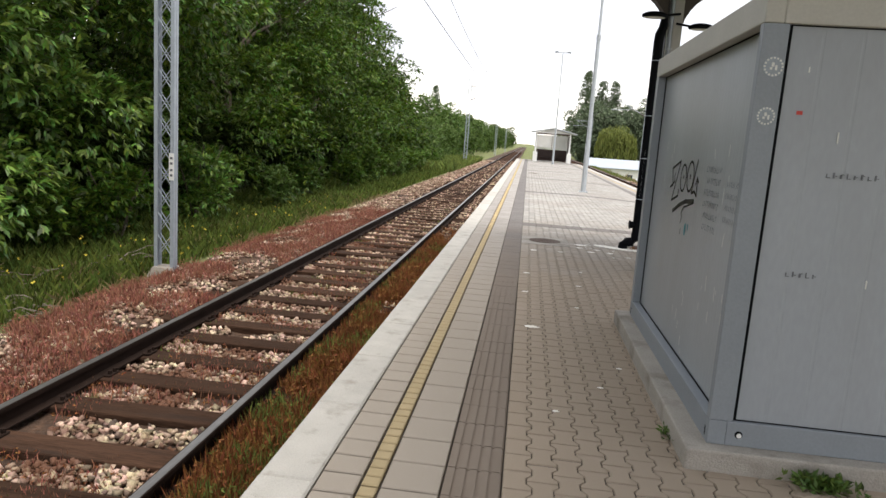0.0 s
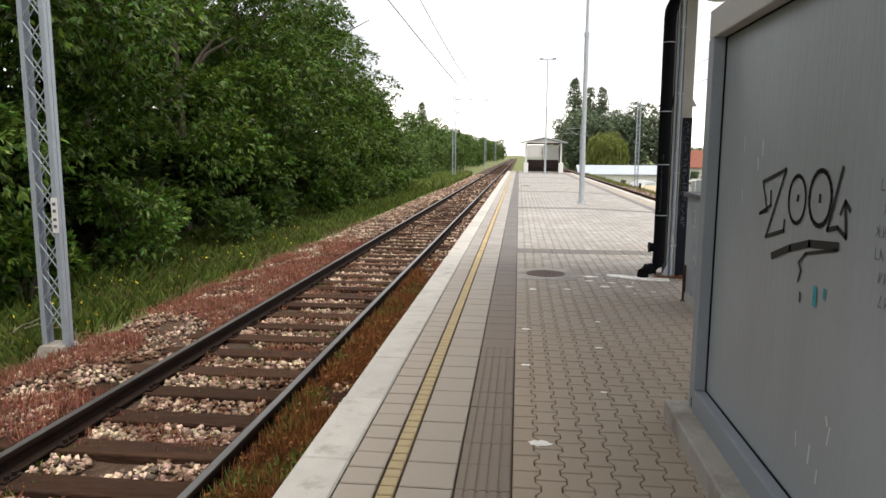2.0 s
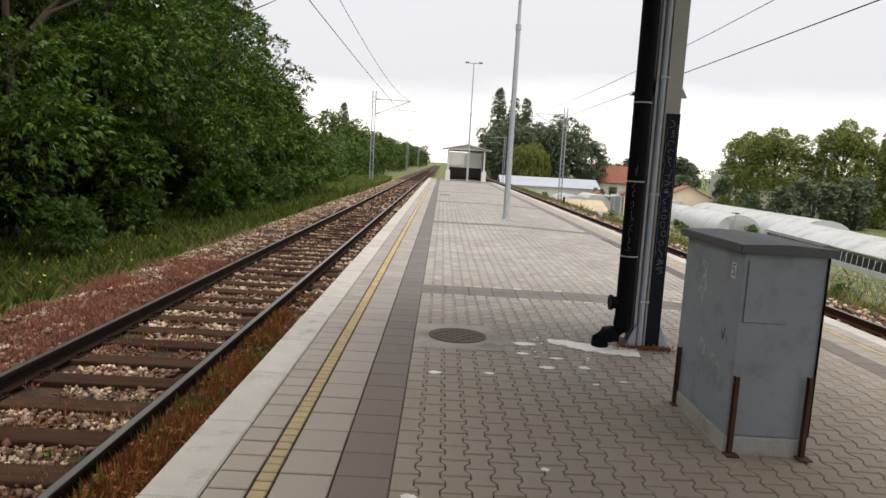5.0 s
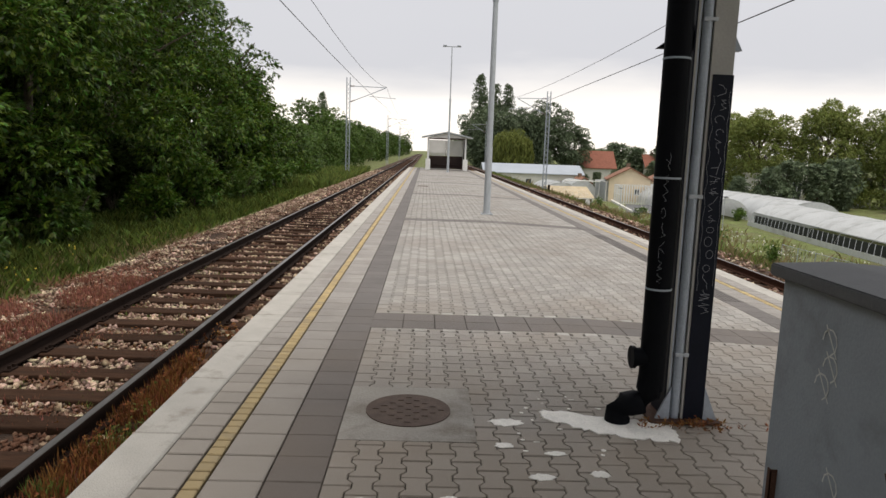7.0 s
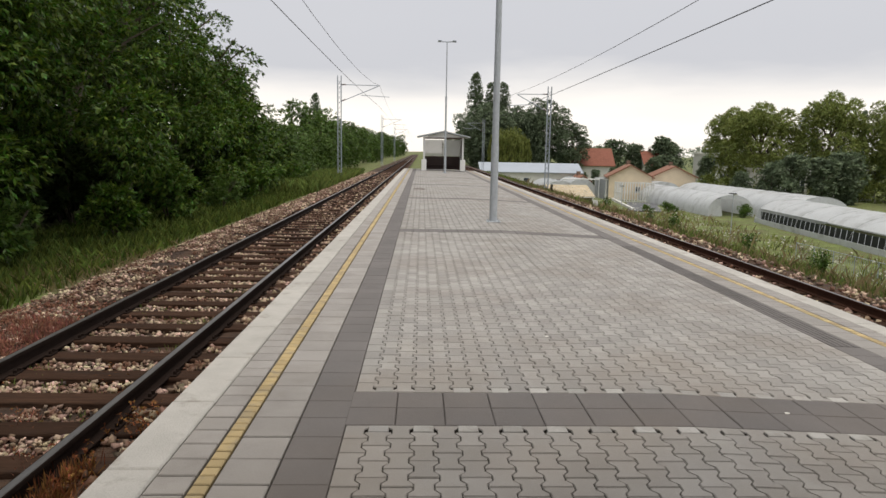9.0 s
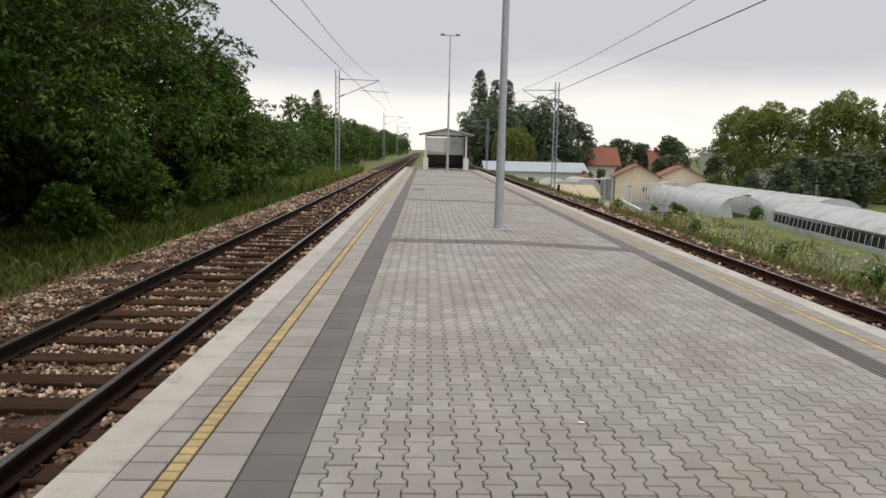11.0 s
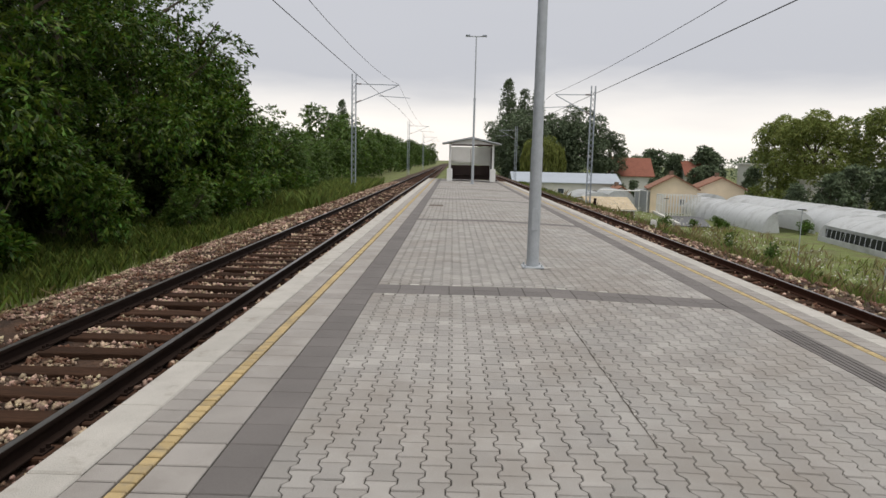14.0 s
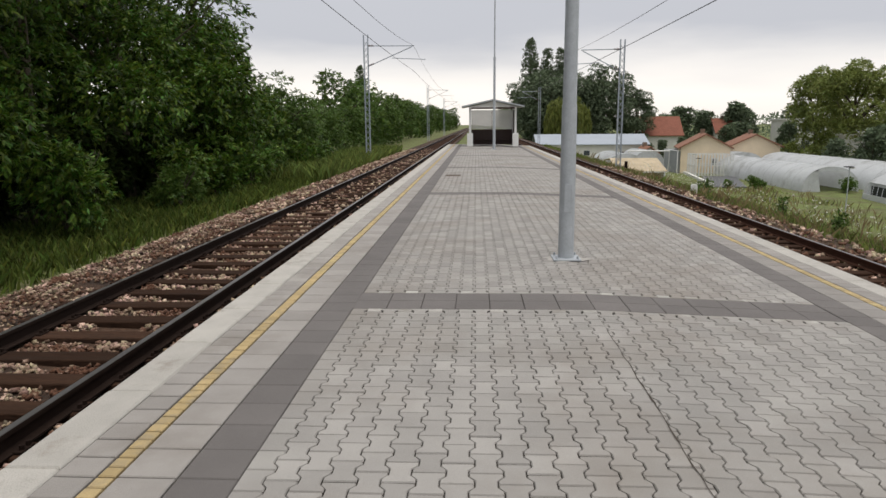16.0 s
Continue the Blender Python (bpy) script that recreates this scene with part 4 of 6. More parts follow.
# ---- overhead line ----
def lattice_mast(x, y, z0, height, arm_z, toward, sign=False, w=0.26):
    mast = tagged(thing("catenary_mast", "galvanised lattice mast carrying the overhead line", "mast", (x, y, z0)), group="overhead line masts")
    d = 0.12
    for sx in (-1, 1):
        for sy in (-1, 1):
            ch = box(sx * w / 2 - 0.028, sx * w / 2 + 0.028, sy * d / 2 - 0.004, sy * d / 2 + 0.004, 0.1, height)
            box(sx * (w / 2 + 0.026) - 0.004, sx * (w / 2 + 0.026) + 0.004, sy * d / 2 - sy * 0.055 - 0.0, sy * d / 2 - sy * 0.004, 0.1, height, 0, ch)
            part("chord", ch, M["galv_dull"], mast)
    for face in (-d / 2 + 0.012, d / 2 - 0.012):
        lace = bmesh.new()
        z, s = 0.35, 1
        while z < height - 0.45:
            tube([(-s * w / 2, face, z), (s * w / 2, face, z + 0.36)], 0.008, 5, lace)
            tube([(s * w / 2, face + 0.004, z), (-s * w / 2, face + 0.004, z + 0.36)], 0.008, 5, lace)
            z += 0.36
        part("lacing", lace, M["galv_dull"], mast)
    foot = bmesh.new()
    bmesh.ops.create_cone(foot, segments=4, radius1=0.36, radius2=0.2, depth=0.26, cap_ends=True, matrix=pose(0, 0, 0.06, 0, 0, 45))
    part("footing", foot, M["concrete"], mast, "pale concrete footing")
    reach = toward - x
    k = math.copysign(1, reach)
    az = arm_z - z0
    part("top_tube", tube([(k * 0.1, 0, az), (reach, 0, az - 0.03)], 0.028, 8), M["galv_dull"], mast)
    part("stay_tube", tube([(k * 0.1, 0, az - 1.25), (reach * 0.97, 0, az - 0.08)], 0.028, 8), M["galv_dull"], mast)
    part("registration_tube", tube([(reach * 0.55, 0, az - 0.75), (reach * 1.25, 0, az - 0.85)], 0.022, 8), M["galv_dull"], mast)
    for p in ((0.16, az), (0.16, az - 1.2)):
        ins = bmesh.new()
        for i in range(5):
            tube([(k * (p[0] + i * 0.07), 0, p[1] + (i * 0.07 * 0.42 if p[1] < az else 0)), (k * (p[0] + i * 0.07 + 0.035), 0, p[1] + ((i * 0.07 + 0.035) * 0.42 if p[1] < az else 0))], 0.055, 10, ins)
        part("insulator", ins, M["ceramic"], mast, "brown ribbed insulator")
    if sign:
        plate = part("number_plate", box(w / 2 - 0.045, w / 2 + 0.035, -d / 2 - 0.012, -d / 2 - 0.006, 1.54, 1.95, 0.002), M["white"], mast, "white enamel number plate")
        bm = bmesh.new()
        for i, zz in enumerate((1.86, 1.78, 1.68, 1.60)):
            box(w / 2 - 0.025, w / 2 + 0.015, -d / 2 - 0.015, -d / 2 - 0.0125, zz, zz + 0.035, 0, bm)
        tagged(part("plate_marks", bm, M["faint_ink"], plate), kind="stuff")
    return mast


lattice_mast(-4.24, 9.84, -0.72, 8.2, 6.5, LT, True)
for y in (62.5, 118, 168):
    lattice_mast(-4.45, y, -0.75, 7.9, 6.5, LT)
lattice_mast(10.95, 60.8, -1.35, 7.85, 5.95, RT + 0.2)
lattice_mast(10.9, 113, -1.35, 7.85, 5.95, RT + 0.2)


def wire(name, x, z_mast, z_mid, ys, radius, label):
    cu = bmesh.new()
    pts = []
    for a, b in zip(ys, ys[1:]):
        for i in range(10):
            u = i / 10
            pts.append((x, a + (b - a) * u, z_mid + (z_mast - z_mid) * (2 * u - 1) ** 2))
    pts.append((x, ys[-1], z_mast))
    tube(pts, radius, 6, cu)
    ob = part(name, cu, M["wire"])
    tagged(ob, label, "wire", "overhead wires")


spans = [-41.9, 10.35, 62.5, 118, 168, 220, 272]
wire("contact_wire", LT, 4.96, 4.76, spans, 0.010, "dark overhead contact wire above the track")
wire("messenger_wire", LT, 6.5, 5.53, spans, 0.009, "dark sagging messenger wire above the track")
spans_r = [-43.6, 8.6, 60.8, 113, 165, 220]
wire("contact_wire", RT, 4.74, 4.68, spans_r, 0.012, "dark overhead contact wire above the track")
wire("messenger_wire", RT, 5.93, 5.42, spans_r, 0.009, "dark sagging messenger wire above the track")


# ---- shelter at the far end ----
M["brown_panel"] = material("brown panel", (0.075, 0.042, 0.034), 0.5, 0.15, 3, 0.1, 40)
M["shelter_glass"] = material("dull acrylic glass", (0.80, 0.79, 0.76), 0.3, 0.1, 2, 0, 40, translucent=0.6)
sg = M["shelter_glass"].node_tree
sg_clear, sg_mix = sg.nodes.new("ShaderNodeBsdfTransparent"), sg.nodes.new("ShaderNodeMixShader")
sg_out = [k for k in sg.nodes if k.type == "OUTPUT_MATERIAL"][0]
sg_mix.inputs[0].default_value = 0.42
sg.links.new(sg_out.inputs[0].links[0].from_socket, sg_mix.inputs[1])
sg.links.new(sg_clear.outputs[0], sg_mix.inputs[2])
sg.links.new(sg_mix.outputs[0], sg_out.inputs[0])
sh = thing("platform_shelter", "small open waiting shelter with brown panels and a low gable roof", "shelter", (1.85, 71.6, 0))
SW, SD = 3.6, 3.4
for x in (0.0, SW - 0.16):
    for y in (0.0, SD - 0.16):
        part("post", box(x, x + 0.16, y, y + 0.16, 0, 2.95, 0.01), M["white"], sh, "white painted post")
    part("low_wall", box(x - 0.14, x + 0.30, -0.25, -0.02, 0, 1.0, 0.02), M["white"], sh, "white rendered low wall")
part("back_panel", box(0.16, SW - 0.16, SD - 0.12, SD - 0.06, 0.05, 1.25, 0.005), M["brown_panel"], sh)
for i in range(2):
    part("pane", box(0.17 + i * 1.65, 1.78 + i * 1.65, SD - 0.10, SD - 0.08, 1.27, 2.78), M["shelter_glass"], sh, "dull acrylic pane")
part("mullion", box(1.785, 1.815, SD - 0.12, SD - 0.06, 1.26, 2.79), M["brown_panel"], sh)
for x in (0.05, SW - 0.09):
    part("side_panel", box(x, x + 0.04, 0.2, SD - 0.2, 0.05, 2.75, 0.005), M["brown_panel"], sh)
part("bench", box(0.5, SW - 0.5, SD - 0.6, SD - 0.2, 0.42, 0.47, 0.01), M["brown_panel"], sh)
roof = prism([(-0.55, 2.93), (SW / 2, 3.42), (SW + 0.55, 2.93), (SW + 0.55, 3.02), (SW / 2, 3.52), (-0.55, 3.02)], -0.5, SD + 0.5)
part("roof", roof, M["galv"], sh, "low gable sheet roof")
part("gable_trim", prism([(0, 2.95), (SW, 2.95), (SW / 2, 3.38)], -0.05, 0.0), M["white"], sh)
part("cross_beam", box(0, SW, 0.02, 0.14, 2.8, 2.94, 0.01), M["brown_panel"], sh)


# ---- vegetation ----
def quads(name, v, mat, parent=None, label=""):
    """One mesh out of four-cornered pieces, v of shape (n, 4, 3)."""
    n = len(v)
    me = bpy.data.meshes.new(name)
    me.vertices.add(n * 4)
    me.vertices.foreach_set("co", np.ascontiguousarray(v, dtype=np.float32).ravel())
    me.loops.add(n * 4)
    me.loops.foreach_set("vertex_index", np.arange(n * 4, dtype=np.int32))
    me.polygons.add(n)
    me.polygons.foreach_set("loop_start", np.arange(0, n * 4, 4, dtype=np.int32))
    me.polygons.foreach_set("loop_total", np.full(n, 4, dtype=np.int32))
    me.update(calc_edges=True)
    return link_mesh(name, me, mat, parent, label)


def unit(a):
    return a / np.maximum(np.linalg.norm(a, axis=-1, keepdims=True), 1e-6)


def sprays(rng, pos, axis, length, per=5, spread=0.9, width=0.34, droop=0.35, tumble=0.45):
    """Fans of leaflets: per leaflets to a twig end at pos along axis."""
    n = len(pos)
    side = unit(np.cross(axis, np.array([0, 0, 1.0])) + rng.normal(0, tumble, (n, 3)))
    up = np.cross(side, axis)
    out = []
    for k in range(per):
        a = (k - (per - 1) / 2) / max(per - 1, 1) * 2 * spread + rng.normal(0, 0.18, (n, 1))
        d = unit(axis * np.cos(a) + side * np.sin(a) + up * rng.normal(0, 0.25, (n, 1)) + np.array([0, 0, -droop]))
        ln = length * rng.uniform(0.65, 1.15, (n, 1))
        wv = unit(np.cross(d, up + rng.normal(0, 0.3, (n, 3)))) * ln * width * 0.5
        base = pos + axis * rng.uniform(-0.3, 0.3, (n, 1)) * length
        mid = base + d * ln * 0.45 + up * ln * 0.05
        out.append(np.stack([base, mid + wv, base + d * ln, mid - wv], 1))
    return np.concatenate(out)


def blobs_in(rng, count, centre, radii, size, fill=(0.5, 1.0), flat_bottom=-1.0):
    d = unit(rng.normal(size=(count, 3)))
    d[:, 2] = np.maximum(d[:, 2], flat_bottom)
    c = np.array(centre) + d * np.array(radii) * rng.uniform(*fill, (count, 1))
    return c, rng.uniform(size[0], size[1], count)


def crown(rng, blobs, n, leaf, per=5, droop=0.35, squash=0.75, width=0.34):
    c, r = blobs
    pick = rng.choice(len(c), n, p=r ** 2 / (r ** 2).sum())
    d = unit(rng.normal(size=(n, 3)) + np.array([0, 0, 0.55]))
    pos = c[pick] + d * r[pick, None] * rng.uniform(0.45, 1.1, (n, 1)) ** 0.5 * np.array([1, 1, squash])
    axis = unit(d + rng.normal(0, 0.35, (n, 3)) + np.array([0, 0, -droop]))
    return sprays(rng, pos, axis, leaf, per, droop=droop, width=width)


def limbs(rng, height, radius, reach, n=6, start=0.25):
    bm = tube([(0, 0, -0.3), (0.06, 0.03, height * 0.3), (-0.05, 0.1, height * 0.6), (0.05, 0, height * 0.85)], radius, 9, radius_end=radius * 0.25)
    for i in range(n):
        a = i * 2.4 + rng.uniform(-0.4, 0.4)
        z = height * rng.uniform(start, 0.65)
        p = [(0, 0, z)]
        for u in (0.35, 0.7, 1.0):
            p.append((reach * u * math.cos(a) + rng.uniform(-0.2, 0.2), reach * u * math.sin(a) + rng.uniform(-0.2, 0.2), z + height * 0.28 * u ** 0.8))
        tube(p, radius * 0.5, 6, bm, radius * 0.1)
    return bm


M["bark"] = material("grey brown bark", (0.10, 0.08, 0.06), 0.95, 0.35, 12, 1.0, 40, bdist=0.03)
M["leaf_near"] = material("walnut leaves", (0.118, 0.205, 0.036), 0.36, 0.35, 0.5, 0, 30, island=0.75, translucent=0.22, spec=0.35)
M["leaf_deep"] = material("deep green walnut leaves", (0.066, 0.120, 0.015), 0.40, 0.4, 0.35, 0, 30, island=0.8, translucent=0.25, spec=0.22)
M["leaf_mid"] = material("broad green leaves", (0.082, 0.14, 0.027), 0.5, 0.3, 0.4, 0, 20, island=0.5, translucent=0.25, spec=0.3)
M["leaf_dark"] = material("dark blue-green leaves", (0.13, 0.17, 0.10), 0.6, 0.3, 0.3, 0, 20, island=0.45, translucent=0.15, spec=0.2)
M["meadow"] = material("yellow-green meadow grass", (0.23, 0.265, 0.075), 0.7, 0.3, 0.4, 0, 20, island=0.7, translucent=0.25, spec=0.2)
# leaf colour darkened to stand for the shade inside the wood
M["leaf_shade"] = material("leaves darkened as wood shade", (0.022, 0.036, 0.007), 0.7, 0.3, 0.4, 0, 20, island=0.6, translucent=0.1, spec=0.1)
M["verge"] = material("half dry verge grass", (0.10, 0.135, 0.028), 0.7, 0.3, 0.7, 0, 20, island=0.6, translucent=0.2, spec=0.15)
M["leaf_willow"] = material("yellow-green willow leaves", (0.15, 0.175, 0.042), 0.6, 0.2, 0.3, 0, 20, island=0.35, translucent=0.2, spec=0.2)
M["leaf_olive"] = material("olive plane leaves", (0.21, 0.25, 0.07), 0.55, 0.25, 0.25, 0, 20, island=0.5, translucent=0.35, spec=0.25)
M["grass"] = material("meadow grass", (0.15, 0.195, 0.048), 0.7, 0.3, 0.7, 0, 20, island=0.5, translucent=0.25, spec=0.2)
M["straw"] = material("dry grass", (0.25, 0.195, 0.10), 0.8, 0.2, 1, 0, 20, island=0.35, translucent=0.2, spec=0.2)
M["sorrel"] = material("rust red sorrel", (0.29, 0.125, 0.085), 0.8, 0.3, 1.5, 0, 20, island=0.5, translucent=0.15, spec=0.2)
M["sorrel_orange"] = material("orange brown weeds", (0.225, 0.095, 0.034), 0.8, 0.3, 1.5, 0, 20, island=0.55, translucent=0.15, spec=0.2)
M["twig"] = material("grey dead twig", (0.20, 0.17, 0.14), 0.9, 0.3, 10, 0.5, 60)
M["flower"] = material("white flower heads", (0.70, 0.70, 0.60), 0.8, 0.1, 5, 0, 20)
M["yellow_flower"] = material("yellow flower heads", (0.60, 0.48, 0.06), 0.8, 0.1, 5, 0, 20)


def tree(name, label, at, height, rad, mat, seed, n_blobs, n_sprays, leaf, low=0.08, skirt=0, per=5, blob=(0.7, 1.25), droop=0.35, trunk=0.16, group="", depth=None, width=0.34, squash=0.75, fill=(0.5, 1.0)):
    rng = np.random.default_rng(seed)
    ob = tagged(thing(name, label, "tree", at), group=group)
    part("trunk", limbs(random.Random(seed), height, trunk, rad * 0.75), M["bark"], ob)
    mid = height * (1 + low) / 2
    radii = (rad, depth or rad, height * (1 - low) / 2)
    b = blobs_in(rng, n_blobs, (0, 0, mid), np.array(radii) - np.array([blob[0]] * 3) * 0.8, blob, fill)
    if skirt:
        a = rng.uniform(0, 6.28, skirt)
        rr = rad * rng.uniform(0.6, 0.95, skirt)
        b = (np.concatenate([b[0], np.stack([rr * np.cos(a), rr * np.sin(a), rng.uniform(0.4, 3.2, skirt)], 1)]), np.concatenate([b[1], rng.uniform(blob[0], blob[1], skirt)]))
    quads("crown", crown(rng, b, n_sprays, leaf, per, droop, squash, width), mat, ob)
    return ob


NEAR = "dense walnut tree with drooping leaves beside the track"
near_trees = [tree("walnut_tree", NEAR, (-9.4, 5.0, -0.7), 10.0, 3.9, M["leaf_near"], 11, 38, 11500, 0.19, 0.05, 12, blob=(0.75, 1.6), squash=0.66, fill=(0.68, 1.05), group="trees along the track"),
              tree("walnut_tree", NEAR, (-9.7, 9.5, -0.7), 9.8, 3.8, M["leaf_near"], 12, 38, 11500, 0.19, 0.05, 12, blob=(0.75, 1.6), squash=0.66, fill=(0.68, 1.05), group="trees along the track")]
DEEP = "dense deep green walnut tree beside the track"
deep_trees = [tree("walnut_tree", DEEP, (-9.5, 14.2, -0.8), 10.0, 3.9, M["leaf_deep"], 16, 34, 10500, 0.17, 0.08, 8, blob=(0.75, 1.5), squash=0.62, fill=(0.72, 1.05), group="trees along the track"),
              tree("walnut_tree", DEEP, (-9.6, 18.6, -0.8), 10.0, 3.8, M["leaf_deep"], 17, 34, 10500, 0.17, 0.08, 8, blob=(0.75, 1.5), squash=0.62, fill=(0.72, 1.05), group="trees along the track")]
for i, y in enumerate((23.0, 27.6, 32.2, 37.0, 41.6)):
    copy_thing(deep_trees[i % 2], pose(-9.5 + rnd.uniform(-0.3, 0.3), y, -0.7, 0, 0, rnd.uniform(0, 360)))
t3 = tree("walnut_tree", NEAR, (-9.5, 46.0, -0.7), 9.2, 3.6, M["leaf_deep"], 13, 55, 5500, 0.24, 0.02, 20, group="trees along the track")
copy_thing(near_trees[0], pose(-9.3, 0.6, -0.8, 0, 0, 77))
tree("walnut_tree", NEAR, (-9.6, 50.0, -0.7), 7.2, 3.0, M["leaf_deep"], 14, 45, 5000, 0.24, 0.02, 18, group="trees along the track")
# gap-filling rows: dark leaves paint the wood's inner shade, inner row blocks sky
back = tree("walnut_tree", "tall tree behind the trackside trees, leaves darkened as shade", (-15.5, 10, -0.9), 11.0, 4.2, M["leaf_shade"], 15, 60, 2200, 0.42, 0.0, 20, group="trees along the track")
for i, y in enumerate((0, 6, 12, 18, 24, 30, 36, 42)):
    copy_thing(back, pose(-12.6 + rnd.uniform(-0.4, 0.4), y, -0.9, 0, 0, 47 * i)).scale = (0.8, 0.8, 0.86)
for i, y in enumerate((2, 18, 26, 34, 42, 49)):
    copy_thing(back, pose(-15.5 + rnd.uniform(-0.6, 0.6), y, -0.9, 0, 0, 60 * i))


def shrub(name, label, at, size, mat, seed, n, leaf, group="", n_blobs=22, per=5):
    rng = np.random.default_rng(seed)
    ob = tagged(thing(name, label, "bush", at), group=group)
    stems = bmesh.new()
    r = random.Random(seed)
    for i in range(6):
        a = r.uniform(0, 6.28)
        tube([(0, 0, -0.1), (size[0] * 0.3 * math.cos(a), size[1] * 0.3 * math.sin(a), size[2] * 0.5), (size[0] * 0.6 * math.cos(a), size[1] * 0.6 * math.sin(a), size[2] * 0.85)], 0.03, 5, stems, 0.008)
    part("stem", stems, M["bark"], ob)
    b = blobs_in(rng, n_blobs, (0, 0, size[2] * 0.5), np.array(size) * np.array([0.8, 0.8, 0.42]), (0.25 * min(size), 0.42 * min(size)), (0.3, 1.0))
    quads("foliage", crown(rng, b, n, leaf, per, 0.2), mat, ob)
    return ob


SH = "green leafy bush at the foot of the trackside trees"
shrubs = [shrub("bush", SH, (-6.7, 12.5, -0.7), (0.9, 1.2, 1.7), M["leaf_deep"], 31, 1000, 0.16, "bushes under the trees"),
          shrub("bush", SH, (-6.9, 16.0, -0.7), (1.0, 1.5, 2.2), M["leaf_near"], 32, 1150, 0.17, "bushes under the trees"),
          shrub("bush", SH, (-6.3, 20.2, -0.7), (0.8, 1.0, 1.3), M["leaf_mid"], 33, 800, 0.15, "bushes under the trees")]
for i, (x, y) in enumerate(((-7.6, 11.4), (-7.7, 17.6), (-6.8, 24.5), (-6.5, 29), (-6.9, 34), (-6.4, 38.6), (-6.5, 42), (-6.7, 46), (-6.9, 50), (-6.6, 54), (-6.9, 57), (-8.2, 55.5), (-8.4, 59))):
    copy_thing(shrubs[i % 3], pose(x, y, -0.72, 0, 0, rnd.uniform(0, 360)))
# added dark bushes that fill the hollows where only shade shows
under = shrub("bush", "added leafy undergrowth darkened as the shade beneath the trackside trees", (-8.9, 2.0, -0.75), (1.3, 1.6, 2.9), M["leaf_shade"], 35, 1500, 0.22, "undergrowth beneath the trees", 30)
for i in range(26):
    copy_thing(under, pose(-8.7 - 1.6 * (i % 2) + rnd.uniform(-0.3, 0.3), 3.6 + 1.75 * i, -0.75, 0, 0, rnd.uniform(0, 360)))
hedge = tree("elder_tree", "low rounded elder in the hedge beside the track", (-8.6, 56.5, -0.7), 5.0, 2.4, M["leaf_mid"], 41, 50, 3600, 0.24, 0.0, 16, group="hedge trees")
for i, (x, y, s) in enumerate(((-9.2, 62, 0.8), (-10, 67, 0.78), (-9.5, 72, 0.8), (-11, 77, 0.85), (-10, 83, 0.95), (-13.5, 60, 0.8), (-14.5, 66, 0.85), (-15, 73, 0.85), (-17, 80, 0.9))):
    o = copy_thing(hedge, pose(x, y, -0.7, 0, 0, 50 * i))
    o.scale = (s, s, s)
far_l = tree("far_tree", "tall leafy tree along the far railway line", (-11.5, 92, -0.7), 8.2, 4.0, M["leaf_mid"], 42, 55, 2200, 0.46, 0.0, 20, group="far trees along the line")
for i, (x, y, s) in enumerate(((-11, 100, 0.8), (-10.5, 108, 0.84), (-11, 117, 0.86), (-10.5, 127, 0.86), (-11, 138, 0.9), (-10, 150, 0.88), (-10.5, 165, 0.9), (-10, 182, 0.9), (-10, 205, 0.95),
                                (-10, 235, 1.0), (-10, 270, 1.0), (-18, 96, 0.6), (-20, 112, 0.66), (-25, 86, 0.5), (-30, 105, 0.55), (15, 300, 1.2), (26, 320, 1.3), (-9, 320, 1.2))):
    o = copy_thing(far_l, pose(x, y, -0.9, 0, 0, 70 * i))
    o.scale = (s, s, s)


def poplar(at, height, seed, group):
    rng = np.random.default_rng(seed)
    ob = tagged(thing("poplar_tree", "slender dark columnar poplar", "tree", at), group=group)
    part("trunk", tube([(0, 0, -0.3), (0, 0, height * 0.5), (0, 0, height * 0.95)], 0.3, 7, radius_end=0.05), M["bark"], ob)
    k = 80
    z = rng.uniform(0.05, 0.97, k)
    r = height * 0.088 * np.clip(z / 0.2, 0.35, 1) * np.sqrt(np.clip(1 - np.clip((z - 0.3) / 0.7, 0, 1) ** 3, 0.08, 1))
    a = rng.uniform(0, 6.28, k)
    c = np.stack([np.cos(a) * r * 0.6, np.sin(a) * r * 0.6, z * height], 1)
    quads("crown", crown(rng, (c, r * 0.42 + 0.3), 4200, 0.55, 4, -0.4, 1.5), M["leaf_dark"], ob)
    return ob


def out(x, y, k):
    """A spot pushed k times as far from the middle of the walk."""
    return 2 + (x - 2) * k, 15 + (y - 15) * k, -5.6


KB, KP = 1.42, 1.265
pop = poplar((15.4, 188, -5.6), 27.0, 51, "poplars by the station")
copy_thing(pop, pose(19.6, 189, -5.6, 0, 0, 100)).scale = (0.85, 0.85, 0.92)
copy_thing(pop, pose(22.8, 190, -5.6, 0, 0, 210)).scale = (0.85, 0.85, 0.925)
copy_thing(pop, pose(-21.9, 165, -2, 0, 0, 20)).scale = (0.6, 0.6, 0.585)
copy_thing(pop, pose(-24, 165, -2, 0, 0, 140)).scale = (0.52, 0.52, 0.48)
for i, (x, y, s) in enumerate(((108, 200, 0.95), (112.5, 201, 1.0), (120, 202, 0.93), (126, 201, 0.95), (134, 203, 0.97), (139, 202, 1.02), (146, 204, 0.95), (152, 203, 1.0), (160, 204, 1.0), (66.5, 190, 0.54))):
    o = copy_thing(pop, pose(x, y, -5.6, 0, 0, 40 * i))
    o.scale = (s * 0.62, s * 0.62, s * 0.8)
    o["group"] = "far row of poplars"

